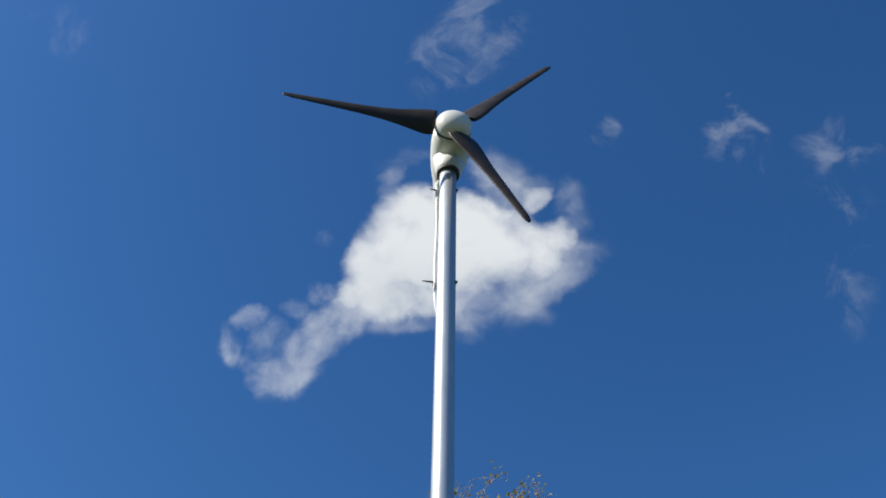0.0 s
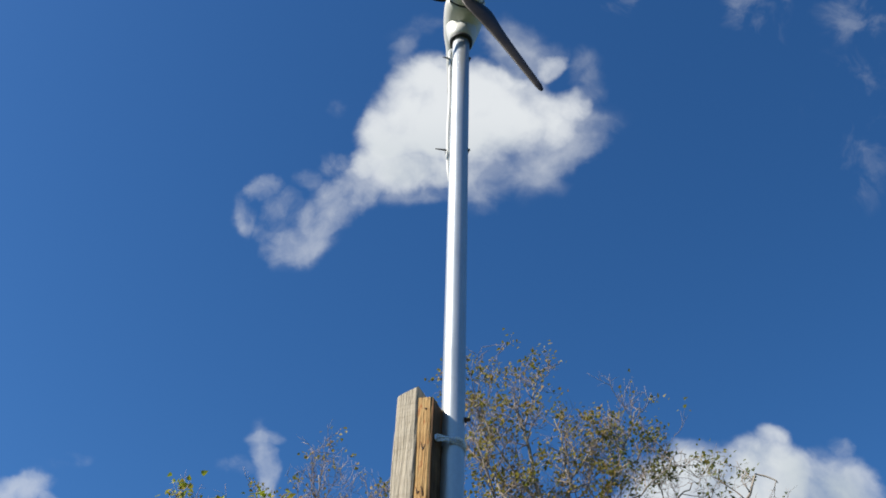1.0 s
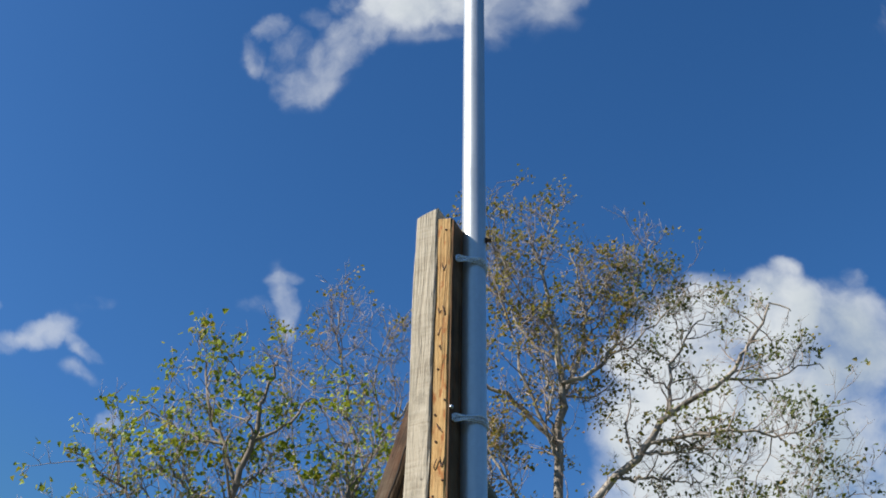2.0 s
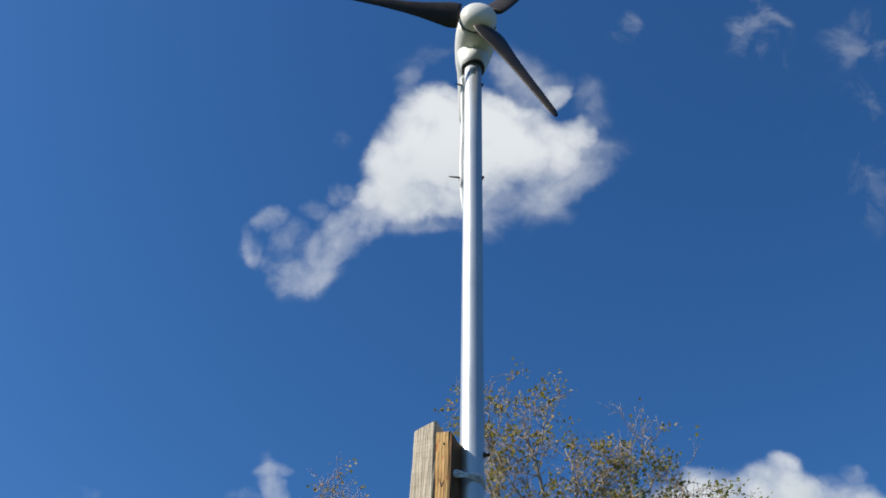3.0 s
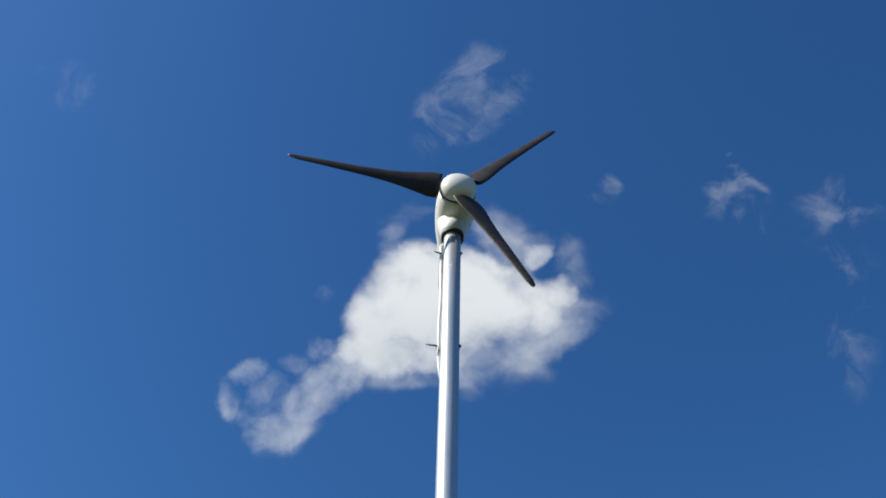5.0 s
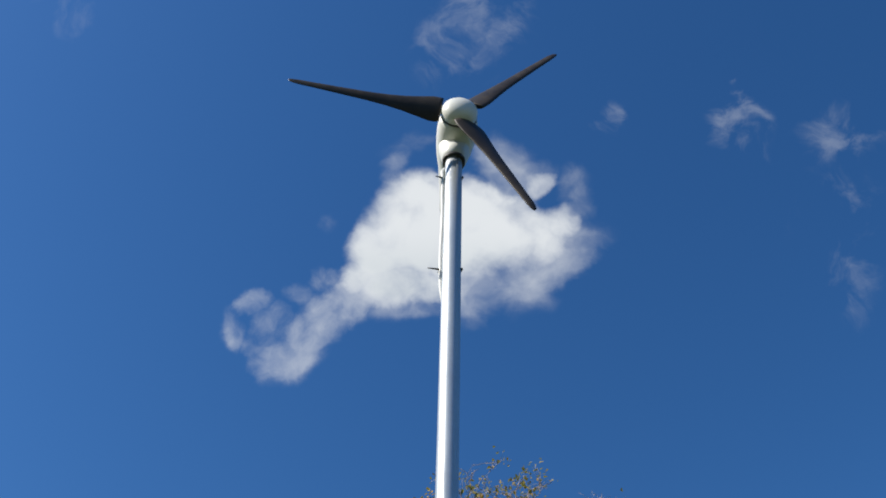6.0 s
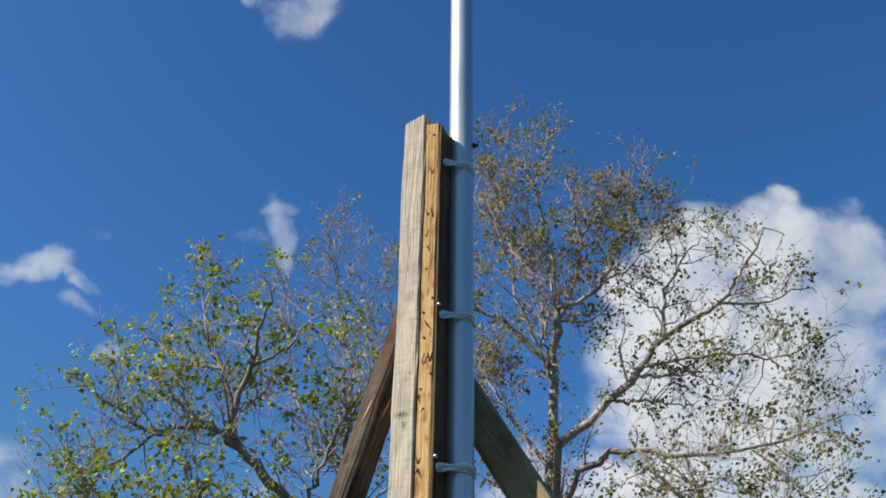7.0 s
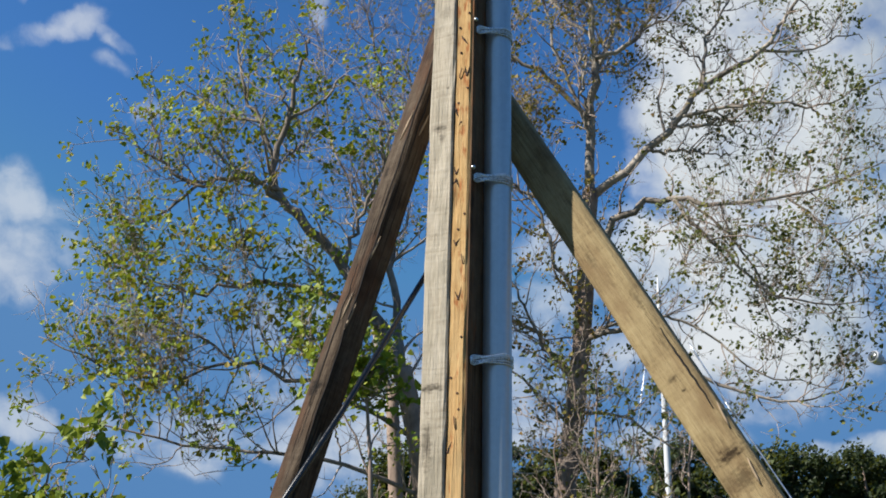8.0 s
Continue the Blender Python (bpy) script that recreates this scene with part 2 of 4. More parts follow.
def timber(name, pale, mid, dark, stain, rust=0.0, knots=(), checks=0.85, saw=0.3, blotch=0.55, face=0):
    """Weathered sawn timber with its grain along the local z axis, saw marks across it, stains, checks and knots."""
    def build(n, shader):
        p = place_of(n)
        slow = n.vec("SUBTRACT", n.noise(n.vec("MULTIPLY", p, (8, 8, 1.6)), 1.0, 3.0, color=True), (0.5, 0.5, 0.5))
        wavy = n.vec("ADD", p, n.vec("SCALE", slow, scale=0.02))
        grain = n.noise(n.vec("MULTIPLY", wavy, (210, 210, 9.0)), 1.0, 5.0, 0.62)
        fibre = n.noise(n.vec("MULTIPLY", wavy, (640, 640, 40)), 1.0, 3.0, 0.7)
        patch = n.noise(n.vec("MULTIPLY", p, (14, 14, 5)), 1.0, 4.0, 0.6)
        across = n.noise(n.vec("MULTIPLY", p, (24, 24, 17)), 1.0, 4.0, 0.65)
        marks = n.noise(n.vec("MULTIPLY", wavy, (6, 6, 150)), 1.0, 3.0, 0.6)
        tone = n.math("ADD", n.math("MULTIPLY", fibre, 0.25), n.math("MULTIPLY_ADD", grain, 0.75 - 0.4 * saw - 0.35, n.math("MULTIPLY", across, 0.35)))
        tone = n.math("MULTIPLY_ADD", marks, 0.4 * saw, tone)
        colour = n.ramp(tone, [(0.34, dark), (0.47, mid), (0.60, pale)])
        colour = n.mix(n.range(patch, 0.46, 0.68, 0.0, 0.7, True), colour, stain)
        # dark drying checks that run with the grain
        crack = n.noise(n.vec("MULTIPLY", wavy, (75, 75, 1.3)), 1.0, 2.0, 0.5)
        line = n.range(n.math("ABSOLUTE", n.math("SUBTRACT", crack, 0.5)), 0.022, 0.004, 0.0, 1.0, True)
        line = n.math("MULTIPLY", line, n.range(n.noise(n.vec("MULTIPLY", p, (9, 9, 3)), 1.0), 0.42, 0.54))
        colour = n.mix(n.math("MULTIPLY", line, checks), colour, (0.025, 0.017, 0.012))
        if rust:
            spot = n.noise(n.vec("MULTIPLY", p, (60, 60, 22)), 1.0, 5.0, 0.65)
            colour = n.mix(n.range(spot, 0.52, 0.66, 0.0, rust, True), colour, (0.30, 0.095, 0.028))
        for kx, kz, wide, tall, depth in knots:
            where, size = (kx, 0, kz), (1 / wide, 0, 1 / tall)
            if face:
                where, size = (0, kx, kz), (0, 1 / wide, 1 / tall)
            away = n.vec("MULTIPLY", n.vec("SUBTRACT", p, where), size)
            ragged = n.math("MULTIPLY_ADD", n.noise(n.vec("MULTIPLY", p, (90, 90, 160)), 1.0, 3.0), 1.4, n.vec("LENGTH", away))
            colour = n.mix(n.range(ragged, 1.45, 0.75, 0.0, depth, True), colour, tuple(v * 0.35 for v in dark))
        n.put(shader.inputs["Base Color"], n.mix(n.range(n.noise(p, 6.0, 4.0, 0.6), 0.54, 0.70, 0.0, blotch, True), colour, dark))
        shader.inputs["Roughness"].default_value = 0.88
        shader.inputs["Specular IOR Level"].default_value = 0.18
        relief(n, shader, n.math("SUBTRACT", n.math("MULTIPLY_ADD", marks, 0.4 * saw, n.math("MULTIPLY_ADD", across, 0.5, grain)), n.math("MULTIPLY", line, checks)), 0.9, 0.004)
    return surface(name, build)


grey_timber = timber("weathered grey timber", (0.50, 0.445, 0.355), (0.42, 0.365, 0.28), (0.22, 0.18, 0.13), (0.28, 0.245, 0.18),
                     knots=((0.022, 2.432, 0.028, 0.014, 0.9), (0.030, 2.41, 0.012, 0.020, 0.6), (0.024, 1.902, 0.042, 0.016, 1.0), (0.018, 1.80, 0.018, 0.09, 0.7), (0.040, 2.52, 0.006, 0.006, 0.9), (0.03, 2.70, 0.03, 0.03, 0.3)), checks=0.30, saw=0.75, blotch=0.6)
orange_timber = timber("resinous orange timber", (0.54, 0.37, 0.175), (0.43, 0.26, 0.105), (0.20, 0.09, 0.035), (0.47, 0.32, 0.155), 0.8, checks=0.5, saw=0.15, blotch=0.3)
# brown of the orange board's shaded side, with the shade in the colour
shade_brown_timber = timber("shade brown timber", (0.20, 0.125, 0.07), (0.13, 0.075, 0.042), (0.05, 0.028, 0.016), (0.15, 0.085, 0.045), 0.4)
# aged brown wood of the left brace, its shade put into the colour as well
shade_dark_timber = timber("aged timber darkened by shade", (0.110, 0.084, 0.058), (0.058, 0.040, 0.026), (0.013, 0.009, 0.006), (0.085, 0.038, 0.019),
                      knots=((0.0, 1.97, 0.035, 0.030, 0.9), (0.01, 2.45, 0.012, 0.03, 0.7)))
yellow_timber = timber("split yellow timber", (0.40, 0.31, 0.165), (0.29, 0.215, 0.11), (0.11, 0.070, 0.036), (0.20, 0.13, 0.065),
                       knots=((0.005, 2.035, 0.050, 0.022, 1.0), (0.0, 2.175, 0.010, 0.008, 1.0), (-0.006, 2.205, 0.016, 0.010, 0.8), (0.02, 2.37, 0.012, 0.05, 0.5), (0.004, 1.99, 0.06, 0.04, 0.6), (-0.012, 2.50, 0.014, 0.05, 0.4), (0.015, 2.27, 0.010, 0.03, 0.45)), checks=0.2, face=1)


def build_zinc(n, shader):
    p = place_of(n)
    spangle = n.tree.nodes.new("ShaderNodeTexVoronoi")
    spangle.inputs["Scale"].default_value = 130.0
    n.put(spangle.inputs["Vector"], p)
    cloudy = n.noise(n.vec("MULTIPLY", p, (25, 25, 4)), 1.0, 4.0, 0.6)
    streak = n.noise(n.vec("MULTIPLY", p, (160, 160, 2)), 1.0, 3.0, 0.6)
    tone = n.math("MULTIPLY_ADD", spangle.outputs["Color"], 0.14, n.math("MULTIPLY_ADD", streak, 0.3, n.math("MULTIPLY", cloudy, 0.6)))
    n.put(shader.inputs["Base Color"], n.ramp(tone, [(0.25, (0.43, 0.455, 0.47)), (0.7, (0.58, 0.61, 0.63))]))
    shader.inputs["Metallic"].default_value = 0.62
    n.put(shader.inputs["Roughness"], n.range(cloudy, 0.3, 0.7, 0.34, 0.46))
    relief(n, shader, n.math("ADD", cloudy, n.math("MULTIPLY", streak, 0.4)), 0.12, 0.001)


zinc = surface("galvanised steel", build_zinc)


def plain(name, colour, rough, metal=0.0, vary=0.25, scale=40.0, bump=0.1, depth=0.001, gloss=0.5):
    def build(n, shader):
        grain = n.noise(place_of(n), scale, 5.0, 0.6)
        broad = n.noise(place_of(n), scale / 7, 3.0, 0.5)
        tone = n.math("MULTIPLY_ADD", broad, 0.5, n.math("MULTIPLY", grain, 0.5))
        lo = tuple(v * (1 - vary) for v in colour)
        hi = tuple(min(1, v * (1 + vary)) for v in colour)
        n.put(shader.inputs["Base Color"], n.ramp(tone, [(0.3, lo), (0.7, hi)]))
        n.put(shader.inputs["Roughness"], n.range(grain, 0.3, 0.7, max(0.05, rough - 0.08), min(1, rough + 0.08)))
        shader.inputs["Metallic"].default_value = metal
        shader.inputs["Specular IOR Level"].default_value = gloss
        relief(n, shader, grain, bump, depth)
    return surface(name, build)


white_shell = plain("white painted casting", (0.66, 0.66, 0.62), 0.38, vary=0.07, scale=30.0, bump=0.05)
black_blade = plain("black fibre composite", (0.030, 0.024, 0.019), 0.46, vary=0.6, scale=25.0, bump=0.06, gloss=0.22)
black_rubber = plain("black rubber", (0.02, 0.02, 0.021), 0.55)
black_sheath = plain("glossy black sheath", (0.008, 0.008, 0.008), 0.21, vary=0.2, scale=60.0, bump=0.03, gloss=0.6)
wire_zinc = plain("galvanised wire", (0.70, 0.73, 0.76), 0.30, metal=0.85, vary=0.15, scale=200.0)
rusty_iron = plain("rusty iron", (0.085, 0.042, 0.026), 0.75, metal=0.3, vary=0.45, scale=300.0)
bright_steel = plain("bright steel", (0.6, 0.6, 0.6), 0.28, metal=1.0, vary=0.1, scale=200.0)
white_cable = plain("white cable sheath", (0.62, 0.62, 0.60), 0.5, vary=0.1)
white_mast_paint = plain("white mast paint", (0.56, 0.58, 0.60), 0.45, vary=0.08, scale=3.0)
lamp_glass = plain("grey lamp lens", (0.09, 0.10, 0.105), 0.15, vary=0.15)
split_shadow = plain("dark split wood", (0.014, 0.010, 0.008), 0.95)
splinter_wood = plain("pale torn wood", (0.34, 0.25, 0.16), 0.85, vary=0.3)
utility_wood = plain("dark utility pole timber", (0.13, 0.08, 0.06), 0.85, vary=0.4, scale=14.0, bump=0.5, depth=0.01)


def bark(name, pale, dark, scale):
    def build(n, shader):
        p = place_of(n)
        plates = n.noise(n.vec("MULTIPLY", p, (scale, scale, scale * 0.45)), 1.0, 5.0, 0.65)
        broad = n.noise(p, 1.1, 3.0, 0.5)
        tone = n.math("MULTIPLY_ADD", broad, 0.5, n.math("MULTIPLY", plates, 0.5))
        n.put(shader.inputs["Base Color"], n.ramp(tone, [(0.38, dark), (0.60, pale)]))
        shader.inputs["Roughness"].default_value = 0.9
        relief(n, shader, plates, 0.6, 0.02)
    return surface(name, build)


pale_bark = bark("pale flaking bark", (0.40, 0.35, 0.29), (0.13, 0.105, 0.085), 9.0)
grey_bark = bark("grey bark", (0.30, 0.25, 0.205), (0.10, 0.08, 0.065), 9.0)
brown_bark = bark("brown bark", (0.36, 0.265, 0.205), (0.13, 0.09, 0.07), 9.0)
twig_bark = bark("twig bark", (0.42, 0.34, 0.28), (0.23, 0.175, 0.14), 3.0)


def foliage(name, stops):
    def build(n, shader):
        chance = n.tree.nodes.new("ShaderNodeNewGeometry").outputs["Random Per Island"]
        p = place_of(n)
        zone = n.noise(p, 0.55, 3.0, 0.6)
        pick = n.math("MULTIPLY_ADD", n.math("SUBTRACT", zone, 0.5), 1.5, chance, clamp=True)
        n.put(shader.inputs["Base Color"], n.ramp(pick, stops))
        shader.inputs["Roughness"].default_value = 0.55
        shader.inputs["Specular IOR Level"].default_value = 0.3
        # thin leaves let some sun through
        glow = n.add("ShaderNodeBsdfTranslucent", Color=n.mix(0.5, n.ramp(pick, stops), (0.30, 0.32, 0.03)))
        both = n.add("ShaderNodeMixShader", Fac=0.30)
        n.tree.links.new(shader.outputs[0], both.inputs[1])
        n.tree.links.new(glow.outputs[0], both.inputs[2])
        out = [o for o in n.tree.nodes if o.bl_idname == "ShaderNodeOutputMaterial"][0]
        n.tree.links.new(both.outputs[0], out.inputs[0])
    return surface(name, build)


green_leaf = foliage("young green leaves", [(0.0, (0.113, 0.173, 0.019)), (0.4, (0.208, 0.294, 0.024)), (0.75, (0.346, 0.372, 0.03)), (1.0, (0.311, 0.233, 0.035))])
olive_leaf = foliage("olive and russet leaves", [(0.0, (0.091, 0.091, 0.019)), (0.35, (0.187, 0.16, 0.028)), (0.7, (0.291, 0.202, 0.041)), (1.0, (0.236, 0.125, 0.041))])
bright_leaf = foliage("fresh bright leaves", [(0.0, (0.111, 0.17, 0.017)), (0.5, (0.204, 0.281, 0.025)), (1.0, (0.306, 0.34, 0.043))])
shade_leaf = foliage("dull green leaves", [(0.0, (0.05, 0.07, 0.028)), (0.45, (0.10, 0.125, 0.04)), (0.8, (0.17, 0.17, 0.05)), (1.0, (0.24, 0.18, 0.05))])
far_leaf = foliage("far dark foliage", [(0.0, (0.014, 0.026, 0.010)), (0.5, (0.026, 0.042, 0.014)), (1.0, (0.045, 0.060, 0.020))])


def build_grass(n, shader):
    p = place_of(n)
    blades = n.noise(p, 9.0, 6.0, 0.7)
    broad = n.noise(p, 0.16, 4.0, 0.6)
    tone = n.math("MULTIPLY_ADD", broad, 0.5, n.math("MULTIPLY", blades, 0.5))
    n.put(shader.inputs["Base Color"], n.ramp(tone, [(0.35, (0.028, 0.042, 0.014)), (0.55, (0.05, 0.065, 0.022)), (0.7, (0.085, 0.075, 0.04))]))
    shader.inputs["Roughness"].default_value = 0.95
    relief(n, shader, blades, 0.8, 0.05)


grass = surface("mown grass", build_grass)


# ---- mesh helpers ----
def thing(name, at=(0, 0, 0), label="", category="", group=""):
    ob = new(name)
    ob.empty_display_size = 0.1
    ob.location = at
    return tagged(ob, label, category, group)


def part(name, bm, material, parent, label="", smooth=True):
    """Links a bmesh, in the parent's space, as one mesh under it."""
    data = bpy.data.meshes.new(name)
    bm.to_mesh(data)
    bm.free()
    data.materials.append(material)
    for poly in data.polygons:
        poly.use_smooth = smooth
    ob = new(name, data)
    ob.parent = parent
    return tagged(ob, label)


def raw_part(name, verts, faces, material, parent, label="", smooth=True, kind=""):
    data = bpy.data.meshes.new(name)
    data.from_pydata(verts, [], faces)
    data.materials.append(material)
    data.polygons.foreach_set("use_smooth", [smooth] * len(data.polygons))
    ob = new(name, data)
    if parent:
        ob.parent = parent
    return tagged(ob, label, kind=kind)


def lathe(bm, rings, sides=32, m=Matrix()):
    """Rings of (height, radius), or (height, x radius, y radius), along the local z axis, closed at both ends."""
    loops = []
    for ring in rings:
        z, rx, ry = ring if len(ring) == 3 else (ring[0], ring[1], ring[1])
        loops.append([bm.verts.new(m @ Vector((rx * math.cos(2 * math.pi * i / sides), ry * math.sin(2 * math.pi * i / sides), z)))
                      for i in range(sides)])
    for a, b in zip(loops, loops[1:]):
        for i in range(sides):
            bm.faces.new((a[i], a[(i + 1) % sides], b[(i + 1) % sides], b[i]))
    bm.faces.new(loops[0][::-1])
    bm.faces.new(loops[-1])
    return bm


def tube(verts, faces, points, radii, sides):
    """Adds a tapering tube along the points to the lists."""
    start, last = len(verts), len(points) - 1
    reach = points[-1] - points[0]
    across = Vector((1, 0, 0)) if abs(reach.z) > 0.7 * reach.length > 0 else Vector((0, 0, 1))
    for k, p in enumerate(points):
        t = (points[min(k + 1, last)] - points[max(k - 1, 0)]).normalized()
        a = t.orthogonal().normalized() if abs(t.dot(across)) > 0.99 else t.cross(across).normalized()
        b = t.cross(a)
        for i in range(sides):
            w = 2 * math.pi * i / sides
            verts.append(p + (a * math.cos(w) + b * math.sin(w)) * radii[k])
    for k in range(last):
        for i in range(sides):
            q, r = start + k * sides, (i + 1) % sides
            faces.append((q + i, q + r, q + sides + r, q + sides + i))
    faces.append(tuple(start + i for i in reversed(range(sides))))
    faces.append(tuple(start + last * sides + i for i in range(sides)))


def smooth_line(points, steps):
    """A curve through the points (Catmull-Rom)."""
    out, count = [], len(points)
    for i in range(count - 1):
        p0, p1, p2, p3 = points[max(i - 1, 0)], points[i], points[i + 1], points[min(i + 2, count - 1)]
        for k in range(steps):
            t = k / steps
            out.append(0.5 * (2 * p1 + (p2 - p0) * t + (2 * p0 - 5 * p1 + 4 * p2 - p3) * t * t + (3 * p1 - p0 - 3 * p2 + p3) * t ** 3))
    return out + [points[-1]]


def tube_part(name, points, radii, material, parent, sides=8, label=""):
    verts, faces = [], []
    tube(verts, faces, points, radii, sides)
    return raw_part(name, verts, faces, material, parent, label)


# ---- ground ----
def build_ground():
    verts, faces, rings, sides = [Vector((0, 0, 0))], [], (1.5, 4, 8, 15, 30, 60, 120, 300, 900, 3500), 48
    for r in rings:
        for i in range(sides):
            w = 2 * math.pi * i / sides
            x, y = r * math.cos(w), r * math.sin(w)
            verts.append(Vector((x, y, 0.25 * noise.noise((x / 25, y / 25, 3)) * min(1, r / 40))))
    for i in range(sides):
        faces.append((0, 1 + i, 1 + (i + 1) % sides))
    for k in range(len(rings) - 1):
        for i in range(sides):
            q, r = 1 + k * sides, (i + 1) % sides
            faces.append((q + i, q + sides + i, q + sides + r, q + r))
    ground = raw_part("ground", verts, faces, grass, None)
    tagged(ground, "flat mown grass under the turbine mast", "ground", kind="structure")


build_ground()

# ---- the mast and its timber support ----
POLE_X, POLE_Y, POLE_R, POLE_TOP = -0.0195, 2.067, 0.0272, 4.675


def build_pole():
    pole = thing("steel_mast", (POLE_X, POLE_Y, 0), "tall galvanised steel pipe mast wired to a timber post", "mast")
    rings = [(0.0, POLE_R)] + [(z * 0.25, POLE_R * (1 + 0.004 * noise.noise((0, 0, z)))) for z in range(1, 18)]
    rings += [(POLE_TOP - 0.002, POLE_R), (POLE_TOP, POLE_R - 0.002)]
    part("pipe", lathe(bmesh.new(), rings, 40), zinc, pole)
    # a dark bolt through the pipe near the top of the timber
    m = pose(POLE_R - 0.004, -0.004, 3.128, 0, 90, -10)
    part("bolt", lathe(bmesh.new(), [(0, 0.0075), (0.007, 0.0075), (0.0075, 0.0045), (0.016, 0.0045), (0.017, 0.003)], 6, m), rusty_iron, pole, "dark bolt head", False)
    return pole


build_pole()


def rough_board(length, wide, deep, seed, top_drop=0.0, wobble=0.002, steps=64):
    """An old sawn board, base at z 0, front edge at y 0, its corners worn and its sides uneven."""
    bm, loops, c = bmesh.new(), [], 0.0035
    outline = [(c, 0), (wide * 0.35, 0), (wide * 0.7, 0), (wide - c, 0), (wide, c), (wide, deep - c), (wide - c, deep), (c, deep), (0, deep - c), (0, c)]
    for k in range(steps + 1):
        z = length * k / steps
        ring = []
        for i, (x, y) in enumerate(outline):
            dx = wobble * noise.noise((seed + 3 * (x > wide / 2), z * 3.5, 1.0)) + 0.5 * wobble * noise.noise((seed, z * 17, i * 0.9))
            dy = wobble * noise.noise((seed + 7.0 + (y > deep / 2), z * 4.0, 2.0)) + 0.6 * wobble * noise.noise((seed + 5, z * 21, i * 1.3))
            drop = 0.0
            if k == steps:
                drop = (top_drop * x / wide if top_drop > 0 else -top_drop * (1 - x / wide)) + 0.004 * noise.noise((seed, i * 2.1, 8))
            ring.append(bm.verts.new((x + dx, y + dy, z - drop)))
        loops.append(ring)
    m = len(outline)
    for a, b in zip(loops, loops[1:]):
        for i in range(m):
            bm.faces.new((a[i], a[(i + 1) % m], b[(i + 1) % m], b[i]))
    bm.faces.new(loops[0][::-1])
    bm.faces.new(loops[-1])
    return bm


POST_TURN = -25.0
POST_CORNER = Vector((-0.0745, 2.0185, 0))


def build_post():
    post = thing("timber_post", (0, 0, 0), "upright post of two old sawn boards, one weathered grey, one orange", "post")
    # local x runs along the front faces, y into the boards; the origin is the front corner beside the mast
    post.matrix_world = pose(POST_CORNER.x - 0.014, POST_CORNER.y, 0, 0, 0.45, POST_TURN)
    orange = part("orange_board", rough_board(3.160, 0.036, 0.125, 11.0, 0.006, 0.0022), orange_timber, post, "orange resinous board with nail holes", False)
    orange.location = (-0.039, 0, 0)
    grey = part("grey_board", rough_board(3.190, 0.053, 0.125, 4.0, -0.016, 0.0028), grey_timber, post, "rough weathered grey board", False)
    grey.location = (-0.0905, -0.006, 0)
    # added thin lining that paints the shade on the orange board's mast side
    batten = part("shaded_side_batten", rough_board(3.150, 0.0042, 0.118, 17.0, 0.0, 0.0006), shade_brown_timber, post, "thin batten coloured as the orange board's shaded side", False)
    batten.location = (-0.0030, 0.003, 0)
    for v in batten.data.vertices:
        if v.co.z > 3.12:
            v.co.z -= 0.022 * v.co.y / 0.118
    rng = random.Random(5)
    z = 1.62
    nails = []
    while z < 3.14:
        nails.append((-0.021 + rng.uniform(-0.013, 0.013), z))
        z += rng.choice((0.014, 0.03, 0.055, 0.075, 0.11))
    for x, z in nails:
        m = pose(x, 0.002, z, 90, rng.uniform(-20, 20), 0)
        part("nail", lathe(bmesh.new(), [(0, 0.0024), (0.0035, 0.0024), (0.0042, 0.0014)], 7, m), rusty_iron, post, smooth=False)
    # bent rusty nails and splits that stand out along the board
    for k in range(4):
        x, z = -0.02 + rng.uniform(-0.009, 0.009), 1.80 + k * 0.36 + rng.uniform(-0.04, 0.04)
        pts = [Vector((x, 0.002, z)), Vector((x + rng.uniform(-0.003, 0.003), -0.003, z + 0.006)),
               Vector((x + rng.uniform(-0.008, 0.008), -0.003, z + rng.uniform(0.018, 0.034)))]
        tube_part("bent_nail", smooth_line(pts, 4), [0.0011] * 9, rusty_iron, post, 5)
    # torn, rust-stained fibres that spread down from some nails
    for x, z in rng.sample(nails, len(nails) // 2):
        for side in (-1, 1):
            if rng.random() < 0.25:
                continue
            reach = rng.choice((-1, 1, 1)) * rng.uniform(0.006, 0.024)
            line = [Vector((x, 0.0004, z)), Vector((x + side * 0.003, 0.0, z + reach * 0.4)), Vector((x + side * rng.uniform(0.004, 0.009), 0.0006, z + reach))]
            tube_part("torn_fibre", smooth_line(line, 3), [0.0017, 0.0019, 0.0018, 0.0015, 0.0012, 0.0008, 0.0004], split_shadow if rng.random() < 0.5 else rusty_iron, post, 5)
    # a long open split down the seam between the boards
    seam = [Vector((-0.0372 + 0.0016 * noise.noise((2.0, k * 0.35, 0.0)), -0.0004, 1.30 + 0.05 * k)) for k in range(37)]
    tube_part("split", seam, [0.0006 + 0.0011 * abs(noise.noise((4.0, k * 0.5, 1.0))) for k in range(37)], split_shadow, post, 5, "open split along the seam")
    # coach screws beside the wires
    for z in (2.672, 2.338):
        m = pose(0.0, 0.006, z, 0, 90, 0)
        part("coach_screw", lathe(bmesh.new(), [(0, 0.003), (0.003, 0.0045), (0.006, 0.004), (0.008, 0.002)], 12, m), bright_steel, post, "bright domed screw head")
    return post


build_post()


